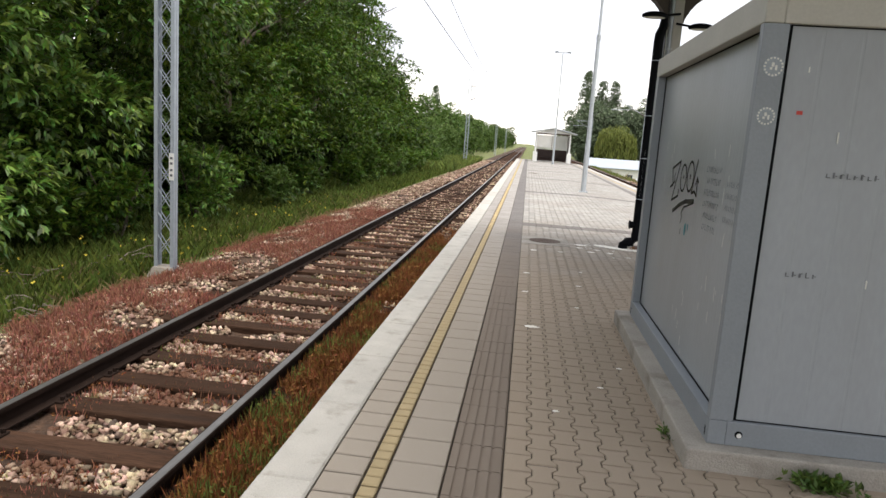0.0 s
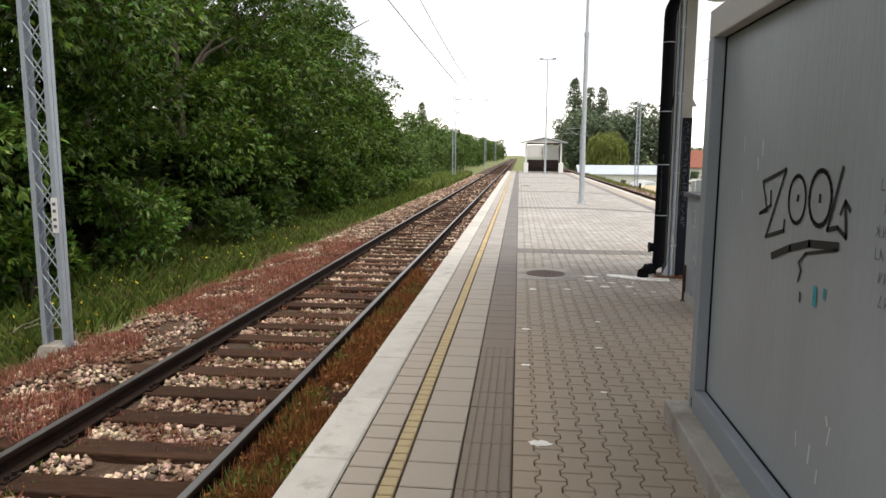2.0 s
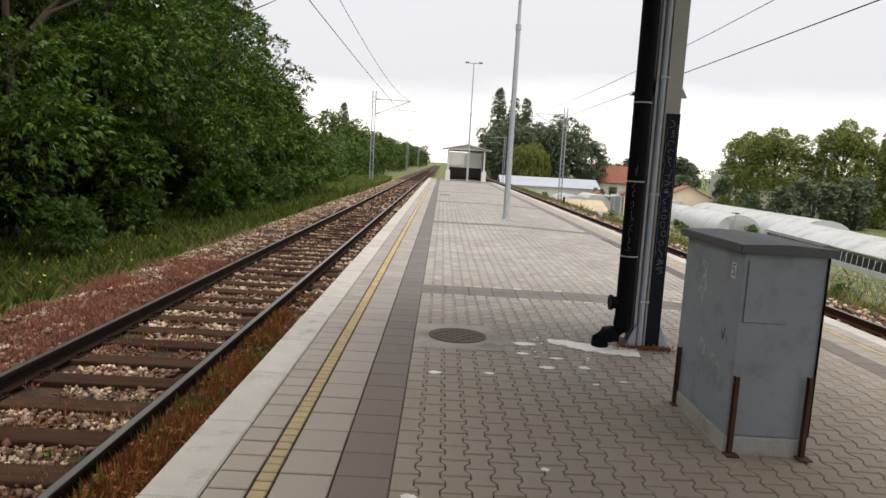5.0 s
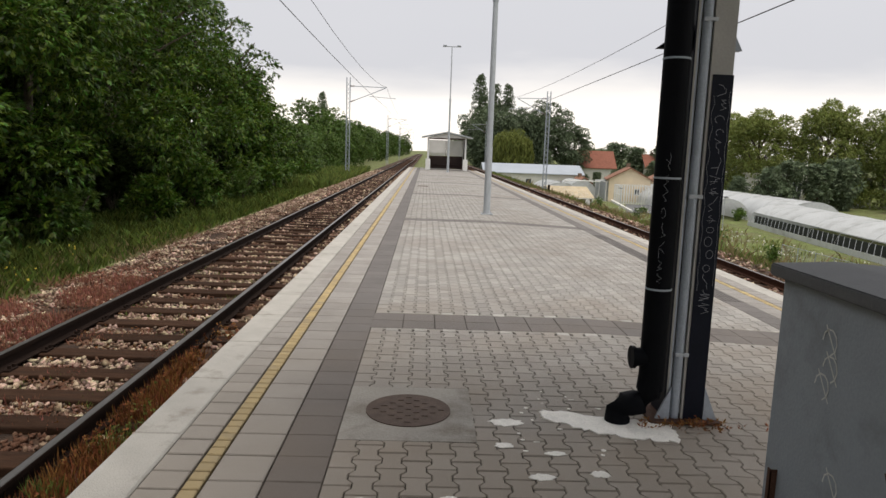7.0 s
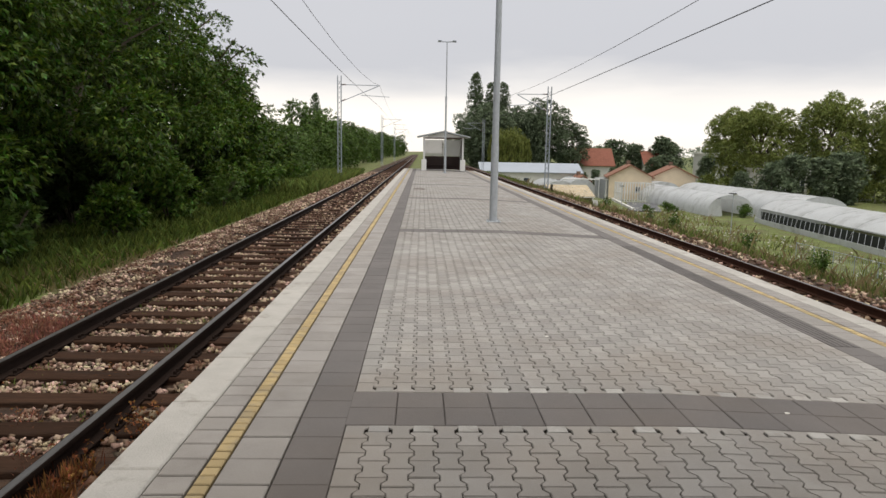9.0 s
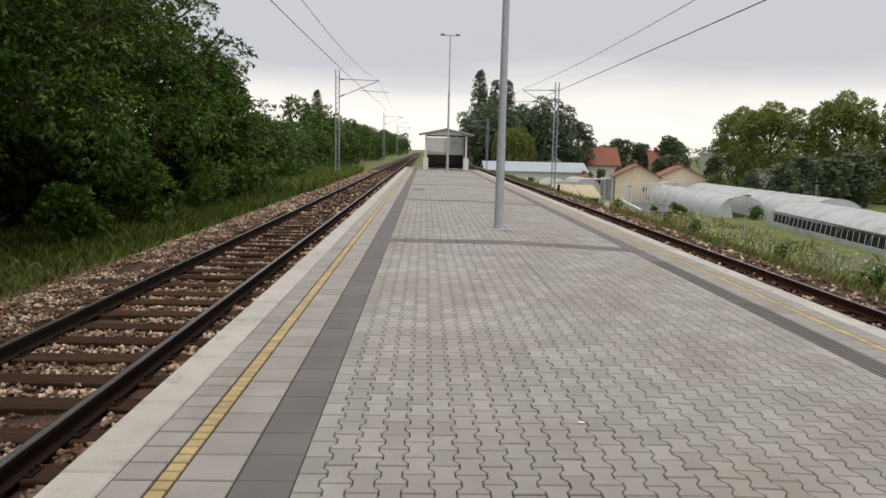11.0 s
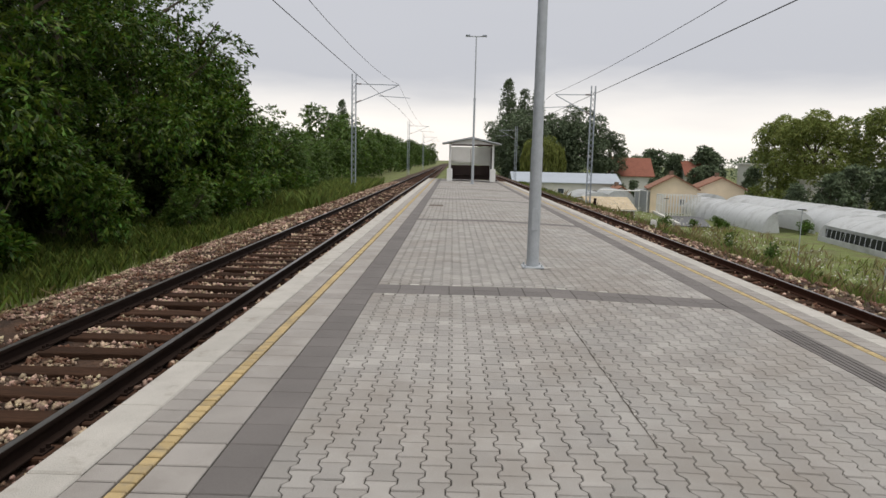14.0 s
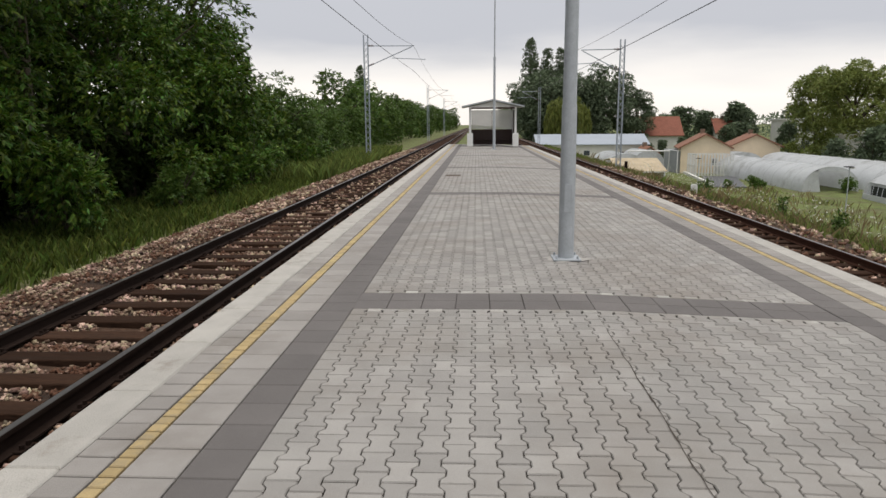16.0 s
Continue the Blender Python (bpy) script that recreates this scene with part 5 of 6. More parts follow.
dark = tree("dark_tree", "dense dark grey-green tree beyond the sheds", out(14, 127, KB), 14.0 * KB, 5.0 * KB, M["leaf_dark"], 61, 70, 7500, 0.6, 0.02, 14, blob=(1.3, 2.6), trunk=0.3, group="trees beyond the sheds")
for i, (x, y, s) in enumerate(((19.5, 130, 0.98), (22.6, 129, 1.06), (17, 134, 0.95), (11.2, 133, 0.98))):
    o = copy_thing(dark, pose(*out(x, y, KB), 0, 0, 80 * i))
    o.scale = (s * 0.85, s * 0.85, s)
rng = np.random.default_rng(71)
willow = tagged(thing("weeping_willow", "yellow-green weeping willow with hanging twigs", "tree", (20.9, 160, -5.6)))
part("trunk", limbs(random.Random(5), 8.5, 0.3, 2.0), M["bark"], willow)
b = blobs_in(rng, 30, (0, 0, 7.0), (2.6, 2.6, 1.8), (0.7, 1.3))
top_leaves = crown(rng, b, 1500, 0.42, 4, 0.9, 1.0, 0.2)
th = rng.uniform(0, 6.28, 3600)
rr = 3.5 * np.sqrt(rng.uniform(0.35, 1, 3600))
pos = np.stack([rr * np.cos(th), rr * np.sin(th), rng.uniform(1.2, 7.6, 3600)], 1)
pos[:, :2] *= (0.82 + 0.18 * (1 - np.abs(pos[:, 2:3] - 5) / 4))
hang = sprays(rng, pos, unit(np.array([[0, 0, -1.0]]) + rng.normal(0, 0.12, (3600, 3))), 0.75, 3, 0.25, 0.16, 0.8)
quads("crown", np.concatenate([top_leaves, hang]), M["leaf_willow"], willow)
willow.scale = (1.4, 1.4, 1.42)
tree("round_tree", "round dark leafy tree beside the long shed", (37.4, 172.6, -5.6), 15.4, 4.4, M["leaf_dark"], 62, 50, 4600, 0.42, 0.15, blob=(0.8, 1.5), trunk=0.25, group="trees beyond the sheds")
plane = tree("plane_tree", "tall olive-green plane tree above the glasshouses", out(50, 108, KP), 14.2 * KP, 5.4 * KP, M["leaf_olive"], 63, 70, 9000, 0.5, 0.06, 16, blob=(0.8, 2.5), trunk=0.4, group="tall trees above the glasshouses")
for i, (x, y, s) in enumerate(((57, 103, 1.05), (63.5, 100, 0.98), (70, 104, 0.72), (78, 100, 0.6), (88, 102, 0.62), (51.8, 121.5, 0.98), (98, 106, 0.6))):
    o = copy_thing(plane, pose(*out(x, y, KP), 0, 0, 75 * i))
    o.scale = (s * 0.82, s * 0.82, s * 1.04)
conif = tree("spruce_tree", "dark spruce in front of the plane trees", out(61, 92, KP), 7.5 * KP, 2.3 * KP, M["leaf_dark"], 64, 34, 1000, 0.75, 0.02, trunk=0.2, group="garden trees")
for i, (x, y, s) in enumerate(((68, 90, 1.0), (55, 95, 0.9), (74, 88, 0.85), (41, 150, 1.2), (37, 145, 1.0), (46, 152, 1.1), (51, 150, 1.3), (58, 165, 1.2), (66, 160, 1.2), (34, 150, 1.0), (72, 170, 1.2), (30, 148, 0.8),
                                (44, 135, 0.75), (54, 135, 0.8), (48, 140, 0.8), (33, 133, 0.42), (36, 132, 0.48), (30.6, 132, 0.36))):
    o = copy_thing(conif, pose(*out(x, y, KP), 0, 0, 33 * i))
    o.scale = (s, s, s)

# far wood along the horizon
rng = np.random.default_rng(81)
k = 240
hx = np.concatenate([rng.uniform(40, 520, k), rng.uniform(-420, -40, 90)])
hy = np.concatenate([rng.uniform(230, 420, k), rng.uniform(180, 420, 90)])
c = np.stack([hx, hy, rng.uniform(-4.5, 1.5, len(hx))], 1)
wood = quads("far_wood", crown(rng, (c, rng.uniform(4, 7, len(hx))), 9000, 1.6, 4, 0.1), M["leaf_dark"])
tagged(wood, "far belt of dark trees along the horizon", "woods", kind="stuff")


# grass and weeds
def blades(rng, x, y, h, w, lean=0.3):
    n = len(x)
    z = np.array([ground_z(float(a), float(b)) for a, b in zip(x, y)])
    base = np.stack([x, y, z - 0.02], 1)
    a = rng.uniform(0, 6.28, n)
    side = np.stack([np.cos(a), np.sin(a), 0 * a], 1) * (w / 2)[:, None]
    bend = np.stack([rng.normal(0, lean, n), rng.normal(0, lean, n), np.ones(n)], 1) * h[:, None]
    mid = base + bend * np.array([0.35, 0.35, 0.62])
    return np.stack([base - side, base + side, mid + side * 0.7, base + bend], 1)


def scatter(rng, n, x0, x1, y0, y1, power=1.6, patch=0.0, scale=0.5, seed=0.0):
    """Random spots, thinning out with y, gathered in patches."""
    x = rng.uniform(x0, x1, n)
    y = y0 + (y1 - y0) * rng.uniform(0, 1, n) ** power
    if patch:
        keep = np.array([noise.noise(Vector((a * scale, b * scale, seed))) > patch for a, b in zip(x, y)])
        x, y = x[keep], y[keep]
    return x, y


rng = np.random.default_rng(91)
x, y = scatter(rng, 76000, -9.2, -4.45, 2, 62)
tagged(quads("verge_grass", blades(rng, x, y, rng.uniform(0.08, 0.34, len(x)), rng.uniform(0.005, 0.013, len(x)) + y * 0.0006), M["verge"]), "uneven green grass between the track and the trees", "grass", kind="stuff")
x, y = scatter(rng, 9000, -7.5, -3.9, 48, 78, 1.0)
tagged(quads("tall_verge_grass", blades(rng, x, y, rng.uniform(0.4, 0.9, len(x)), rng.uniform(0.03, 0.06, len(x))), M["grass"]), "tall pale green grass round the second mast", "grass", kind="stuff")
x, y = scatter(rng, 11000, -6.2, -3.6, 2, 28, patch=-0.05)
tagged(quads("dry_grass", blades(rng, x, y, rng.uniform(0.08, 0.24, len(x)), rng.uniform(0.003, 0.006, len(x)), 0.45), M["straw"]), "dry straw-coloured grass on the verge", "grass", kind="stuff")
x, y = scatter(rng, 85000, 10.2, 27, 12, 105, 1.35)
tagged(quads("slope_grass", blades(rng, x, y, rng.uniform(0.12, 0.38, len(x)), rng.uniform(0.006, 0.015, len(x)) + y * 0.0003), M["grass"]), "tall meadow grass on the embankment slope", "grass", kind="stuff")
x, y = scatter(rng, 9000, 10.0, 16, 12, 70, 1.3, 0.0)
tagged(quads("dry_slope_grass", blades(rng, x, y, rng.uniform(0.18, 0.45, len(x)), rng.uniform(0.005, 0.010, len(x)), 0.3), M["straw"]), "dry straw-coloured stalks on the slope", "grass", kind="stuff")


x, y = scatter(rng, 24000, RT + 0.86, 10.6, 10, 75, 1.3)
tagged(quads("track_grass", blades(rng, x, y, rng.uniform(0.10, 0.27, len(x)), rng.uniform(0.006, 0.014, len(x)) + y * 0.0003), M["grass"]), "grass growing up to the far rail of the track", "grass", kind="stuff")
x, y = scatter(rng, 7000, RT + 0.82, 10.0, 10, 60, 1.3)
tagged(quads("dry_track_grass", blades(rng, x, y, rng.uniform(0.08, 0.26, len(x)), rng.uniform(0.005, 0.010, len(x)), 0.35), M["straw"]), "dry stalks beside the far rail of the track", "grass", kind="stuff")


x, y = scatter(rng, 24000, 12.5, 34, 14, 95, 1.2, 0.02, 0.35, 11)
tagged(quads("meadow_grass", blades(rng, x, y, rng.uniform(0.18, 0.55, len(x)), rng.uniform(0.012, 0.03, len(x)) + y * 0.0003, 0.3), M["meadow"]), "clumps of tall yellow-green meadow grass below the slope", "grass", kind="stuff")
x, y = scatter(rng, 9000, 11.5, 34, 14, 95, 1.2, 0.1, 0.4, 17)
tagged(quads("dry_meadow_grass", blades(rng, x, y, rng.uniform(0.4, 0.9, len(x)), rng.uniform(0.012, 0.03, len(x)) + y * 0.0002, 0.3), M["straw"]), "dry straw-coloured stalks in the meadow", "grass", kind="stuff")


def plant_tufts(rng, x, y, zf, size, mat, name, label, per=11):
    """Small upright plants of many thin stems and seed heads."""
    z = np.array([zf(float(a), float(b)) for a, b in zip(x, y)])
    base = np.repeat(np.stack([x, y, z - 0.01], 1), per, 0)
    n = len(base)
    base[:, :2] += rng.normal(0, 0.04, (n, 2))
    axis = unit(np.stack([rng.normal(0, 0.35, n), rng.normal(0, 0.35, n), np.ones(n)], 1))
    ln = size * rng.uniform(0.5, 1.2, (n, 1))
    a = rng.uniform(0, 6.28, n)
    wv = np.stack([np.cos(a), np.sin(a), 0 * a], 1) * 0.0042
    mid = base + axis * ln * 0.7
    ob = quads(name, np.stack([base, mid + wv, base + axis * ln, mid - wv], 1), mat)
    return tagged(ob, label, "weeds", kind="stuff")


zb = lambda a, b: bed_z(a, LT)
x, y = scatter(rng, 5000, -4.2, -2.4, 2, 19, 1.2, -0.05, 0.9, 2)
plant_tufts(rng, x, y, zb, 0.14, M["sorrel"], "red_sorrel", "rust-red sorrel growing along the ballast shoulder")
x, y = scatter(rng, 1500, -2.2, -0.8, 2, 16, 1.2, 0.05, 1.3, 4)
plant_tufts(rng, x, y, zb, 0.10, M["sorrel"], "red_sorrel", "rust-red sorrel between the sleepers")
x, y = scatter(rng, 5000, -0.66, 0.02, 2, 15, 1.2, -0.3, 1.5, 6)
plant_tufts(rng, x, y, zb, 0.17, M["sorrel_orange"], "orange_weeds", "orange and brown weeds between rail and platform")
x, y = scatter(rng, 1200, -0.66, 0.02, 2, 13, 1.2, 0.05, 1.8, 8)
plant_tufts(rng, x, y, zb, 0.19, M["grass"], "green_weeds", "green weeds between rail and platform")
x, y = scatter(rng, 700, -2.2, -0.8, 2, 22, 1.2, 0.1, 1.1, 9)
plant_tufts(rng, x, y, zb, 0.08, M["grass"], "green_weeds", "small green weeds between the sleepers")


def low_cover(rng, x, y, zf, top, leaf, mat, name, label):
    """Low bushy weeds of many tiny leaves."""
    z = np.array([zf(float(a), float(b)) for a, b in zip(x, y)]) + rng.uniform(0.0, 1.0, len(x)) ** 1.5 * top
    ob = quads(name, sprays(rng, np.stack([x, y, z], 1), unit(rng.normal(0, 0.6, (len(x), 3)) + np.array([0, 0, 0.7])), leaf, 5, 1.3, 0.5, 0.0), mat)
    return tagged(ob, label, "weeds", kind="stuff")


x, y = scatter(rng, 9000, -0.66, 0.03, 2, 16, 1.2, -0.22, 1.6, 6)
low_cover(rng, x, y, zb, 0.16, 0.028, M["sorrel_orange"], "orange_weeds", "low bushy orange-brown weeds between rail and platform")
x, y = scatter(rng, 4500, -0.66, 0.03, 2, 14, 1.2, 0.02, 1.8, 8)
low_cover(rng, x, y, zb, 0.14, 0.028, M["grass"], "green_weeds", "low bushy green weeds between rail and platform")
x, y = scatter(rng, 20000, -4.4, -2.4, 2, 20, 1.25, -0.08, 0.9, 2)
low_cover(rng, x, y, zb, 0.10, 0.022, M["sorrel"], "red_sorrel", "low rust-red sorrel along the ballast shoulder")
x, y = scatter(rng, 8000, -2.2, -0.8, 2, 18, 1.25, 0.02, 1.3, 4)
low_cover(rng, x, y, zb, 0.06, 0.02, M["sorrel_orange"], "red_sorrel", "low rust-red sorrel between the sleepers")
x, y = scatter(rng, 1500, 10.2, 15, 12, 60, 1.2, 0.0)
heads = np.stack([x, y, np.array([ground_z(a, b) for a, b in zip(x, y)]) + rng.uniform(0.5, 0.85, len(x))], 1)
tagged(quads("white_flowers", sprays(rng, heads, unit(rng.normal(0, 0.3, (len(x), 3)) + np.array([0, 0, 1])), 0.035, 4, 1.2, 0.8, 0), M["flower"]), "white wild flower heads on the slope", "flowers", kind="stuff")
x, y = scatter(rng, 110, -6.5, -4.2, 2, 22, 1.2, 0.0)
heads = np.stack([x, y, np.array([ground_z(a, b) for a, b in zip(x, y)]) + rng.uniform(0.2, 0.4, len(x))], 1)
tagged(quads("yellow_flowers", sprays(rng, heads, unit(rng.normal(0, 0.3, (len(x), 3)) + np.array([0, 0, 1])), 0.035, 4, 1.2, 0.8, 0), M["yellow_flower"]), "small yellow wild flowers on the verge", "flowers", kind="stuff")
tuft = tagged(quads("weed_tuft", sprays(rng, np.stack([rng.normal(2.95, 0.09, 90), rng.normal(3.64, 0.03, 90), rng.uniform(0.0, 0.07, 90)], 1), unit(rng.normal(0, 0.5, (90, 3)) + np.array([0, 0, 1.0])), 0.06, 4), M["leaf_mid"]), "small green weed tuft at the foot of the plinth", "weed")
tuft = tagged(quads("weed_tuft", sprays(rng, np.stack([rng.normal(2.24, 0.02, 24), rng.normal(4.15, 0.05, 24), rng.uniform(0.0, 0.03, 24)], 1), unit(rng.normal(0, 0.5, (24, 3)) + np.array([0, 0, 1.0])), 0.05, 4), M["leaf_mid"]), "tiny weeds beside the concrete plinth", "weed")
tuft = tagged(quads("weed_litter", sprays(rng, np.stack([rng.normal(3.5, 0.17, 90), rng.normal(12.34, 0.05, 90), rng.uniform(0.0, 0.04, 90)], 1), unit(rng.normal(0, 0.5, (90, 3)) + np.array([0, 0, 1.0])), 0.035, 3), M["sorrel_orange"]), "dry brown weeds and litter at the column foot", "weeds", kind="stuff")
# tall roadside weeds on the slope
for i, (x, y, h) in enumerate(((11.4, 26.5, 0.7), (11.8, 31, 0.8), (11.3, 36, 0.65), (12.1, 41, 0.9), (11.4, 22.5, 0.55), (12.7, 29, 0.8), (11.7, 47, 0.8), (13.0, 52, 1.0))):
    rg = np.random.default_rng(300 + i)
    w = tagged(thing("tall_weed", "tall green weed standing on the embankment edge", "weed", (x, y, ground_z(x, y))), group="tall weeds")
    part("stalk", tube([(0, 0, -0.05), (0.03, 0.02, h * 0.6), (0.0, 0.05, h)], 0.012, 5, radius_end=0.004), M["bark"], w)
    p = np.stack([rg.normal(0, 0.10, 120), rg.normal(0, 0.10, 120), rg.uniform(0.15, 1.0, 120) * h], 1)
    quads("leaves", sprays(rg, p, unit(rg.normal(0, 0.6, (120, 3)) + np.array([0, 0, 0.5])), 0.13, 3), M["leaf_mid"], w)

# dead branches left on the verge
r = random.Random(44)
for cx, cy, n, spread in ((-4.95, 7.4, 16, 0.7), (-6.1, 8.4, 14, 1.0), (-5.6, 10.6, 9, 0.8)):
    pile = tagged(thing("brush_pile", "pile of grey dead branches lying in the grass", "branches", (cx, cy, ground_z(cx, cy))), group="dead branches")
    for _ in range(n):
        a = r.uniform(-0.5, 0.5) + (0 if r.random() < 0.7 else 1.3)
        ln = r.uniform(0.5, 1.0) * spread
        p0 = Vector((r.uniform(-spread, spread) * 0.5, r.uniform(-0.4, 0.4), r.uniform(0.0, 0.18)))
        d = Vector((math.cos(a), math.sin(a), r.uniform(-0.05, 0.25)))
        part("branch", tube([p0, p0 + d * ln * 0.5 + Vector((0, 0, 0.05)), p0 + d * ln], r.uniform(0.008, 0.02), 5, radius_end=0.004), M["twig"], pile)


# ---- ballast stones ----
def stones(name, n, x0, x1, y0, y1, c, size, power, label, holes=True):
    rg = np.random.default_rng(int(n))
    x = rg.uniform(x0, x1, n)
    y = y0 + (y1 - y0) * rg.uniform(0, 1, n) ** power
    if holes:
        ph = np.abs(((y - 0.22) / 0.62 + 0.5) % 1 - 0.5) * 0.62
        keep = (ph > 0.155) | (np.abs(x - c) > 1.27)
        keep &= np.array([noise.noise(Vector((a * 1.7, b * 1.7, 5))) > -0.28 for a, b in zip(x, y)])
        x, y = x[keep], y[keep]
    n = len(x)
    z = np.interp(np.abs(x - c), (0, 0.75, 1.45, 1.9, 2.7), (-0.505, -0.495, -0.47, -0.49, -0.65)) + (DROP if c == RT else 0) + rg.uniform(-0.01, 0.03, n)
    cube = np.array([(-1, -1, -1), (1, -1, -1), (1, 1, -1), (-1, 1, -1), (-1, -1, 1), (1, -1, 1), (1, 1, 1), (-1, 1, 1)], float) * 0.5
    v = cube[None] * (1 + rg.uniform(-0.45, 0.35, (n, 8, 3)))
    s = rg.uniform(size[0], size[1], (n, 1, 1)) * np.stack([rg.uniform(0.8, 1.4, n), rg.uniform(0.8, 1.3, n), rg.uniform(0.5, 0.9, n)], 1)[:, None]
    v = v * s
    ax = unit(rg.normal(size=(n, 3)))
    an = rg.uniform(0, 3.1, n)
    cs, sn = np.cos(an)[:, None, None], np.sin(an)[:, None, None]
    kx = np.cross(ax[:, None], v)
    v = v * cs + kx * sn + ax[:, None] * (ax[:, None] * v).sum(-1, keepdims=True) * (1 - cs)
    v += np.stack([x, y, z], 1)[:, None]
    fc = np.array([(0, 3, 2, 1), (4, 5, 6, 7), (0, 1, 5, 4), (1, 2, 6, 5), (2, 3, 7, 6), (3, 0, 4, 7)], np.int32)
    me = bpy.data.meshes.new(name)
    me.vertices.add(n * 8)
    me.vertices.foreach_set("co", v.astype(np.float32).ravel())
    me.loops.add(n * 24)
    me.loops.foreach_set("vertex_index", (fc.ravel()[None] + np.arange(n, dtype=np.int32)[:, None] * 8).ravel())
    me.polygons.add(n * 6)
    me.polygons.foreach_set("loop_start", np.arange(0, n * 24, 4, dtype=np.int32))
    me.polygons.foreach_set("loop_total", np.full(n * 6, 4, np.int32))
    me.update(calc_edges=True)
    return tagged(link_mesh(name, me, M["ballast"]), label, "ballast", kind="stuff")


BL = "loose pale crushed stones of the track ballast"
stones("ballast_stones", 30000, -2.16, -0.82, 2, 36, LT, (0.016, 0.046), 1.45, BL)
stones("ballast_stones", 22001, -4.15, -2.3, 2, 38, LT, (0.016, 0.048), 1.4, BL)
stones("ballast_stones", 4000, -0.66, 0.02, 8, 34, LT, (0.03, 0.06), 1.1, BL)
stones("ballast_stones", 7000, -4.0, -0.1, 35, 80, LT, (0.05, 0.10), 1.3, BL)
stones("ballast_stones", 6000, W + 0.1, 10.4, 16, 60, RT, (0.05, 0.09), 1.3, BL)


# ---- gardens and buildings below the embankment ----
M["film"] = material("white tunnel film", (0.68, 0.70, 0.71), 0.4, 0.1, 0.4, 0.2, 6, translucent=0.3, bdist=0.03, stain=(0.42, 0.43, 0.42), stain_scale=0.5, stain_lo=0.5, stain_hi=0.75)
M["dark_vent"] = material("dark vent gap", (0.02, 0.025, 0.02), 0.8, 0.2, 2, 0, 10)
M["plaster"] = material("cream plaster", (0.775, 0.650, 0.475), 0.9, 0.1, 1, 0.3, 20)
M["plaster_white"] = material("white plaster", (0.68, 0.67, 0.63), 0.9, 0.1, 0.8, 0.3, 20)
M["tiles"] = material("brown red roof tiles", (0.26, 0.13, 0.085), 0.9, 0.2, 1.5, 0.8, 4, bdist=0.1)
M["tiles_red"] = material("orange red roof tiles", (0.235, 0.09, 0.06), 0.9, 0.2, 1.5, 0.8, 4, bdist=0.1)
M["sheet_roof"] = material("pale blue-grey sheet roof", (0.36, 0.40, 0.45), 0.5, 0.1, 0.5, 0.3, 5)
M["pane"] = material("dark window pane", (0.06, 0.07, 0.08), 0.12, 0.1, 1, 0, 10, spec=0.6)
M["brick"] = material("brown brick", (0.19, 0.13, 0.095), 0.9, 0.2, 1, 0.4, 14)


def polytunnel(x0, x1, y0, y1, z0, h, vents=False, open_end=False, group="polytunnels", turn=0):
    ob = tagged(thing("polytunnel", "long white plastic film greenhouse tunnel", "greenhouse", ((x0 + x1) / 2, y0, z0), turn=turn), group=group)
    w, ln = (x1 - x0) / 2, y1 - y0
    arc = [(w * math.cos(a), h * (max(math.sin(a), 0) ** 0.75)) for a in [math.pi * i / 18 for i in range(19)]]
    b = bmesh.new()
    ys = [ln * j / 24 for j in range(25)]
    use = arc if not vents else [p for i, p in enumerate(arc) if i <= 15]
    rows = [[b.verts.new((px * (1 + (0.002 if j % 2 else 0)), yy, pz * (1 - (0.005 if j % 2 else 0)))) for px, pz in use] for j, yy in enumerate(ys)]
    for r0, r1 in zip(rows, rows[1:]):
        for i in range(len(use) - 1):
            f = b.faces.new((r0[i], r0[i + 1], r1[i + 1], r1[i]))
            f.smooth = True
    part("film_cover", b, M["film"], ob)
    for j in range(0, 25, 2):
        part("hoop", tube([(px * 1.004, ys[j], pz * 1.004 + 0.004) for px, pz in arc], 0.014, 5), M["film"], ob)
    if vents:
        part("vent_opening", box(-w + 0.55, -w + 0.6, 0.2, ln - 0.4, 0.45, 1.3), M["dark_vent"], ob, "dark open side vent")
        part("skirt_film", box(-w + 0.0, -w + 0.05, 0, ln, 0.0, 0.55), M["film"], ob)
        n = int(ln / 0.95)
        for i in range(n):
            part("vent_bar", tube([(-w + 0.02, 0.3 + i * 0.95, 0.5), (-w + 0.28, 0.3 + i * 0.95 + 0.35, 1.38)], 0.022, 5), M["galv"], ob)
    ends = [(ln - 0.01, False), (0.01, open_end)]
    for yy, is_open in ends:
        e = bmesh.new()
        if is_open:
            half = [p for p in arc if p[0] < -w * 0.35] + [(-w * 0.35, 0)]
            e.faces.new([e.verts.new((px, yy, pz)) for px, pz in half])
            up = [p for p in arc if p[1] > h * 0.72]
            e.faces.new([e.verts.new((px, yy, pz)) for px, pz in up])
        else:
            e.faces.new([e.verts.new((px, yy, pz)) for px, pz in arc])
        part("end_film", e, M["film"], ob)
    return ob


polytunnel(32.5, 40.5, 24, 85, -5.55, 2.7, vents=True, turn=-6)
polytunnel(36.3, 42.0, 91.5, 122, -5.55, 2.65, open_end=True)
polytunnel(43.5, 50.5, 86, 122, -5.55, 2.9)
polytunnel(45.5, 53.5, 26, 80, -5.55, 3.2, turn=-6)
polytunnel(38.5, 45, 122, 136, -5.55, 2.9)
polytunnel(20.2, 26.4, 116, 128, -5.55, 3.0)
polytunnel(27.0, 32.0, 128, 138, -5.55, 3.0)

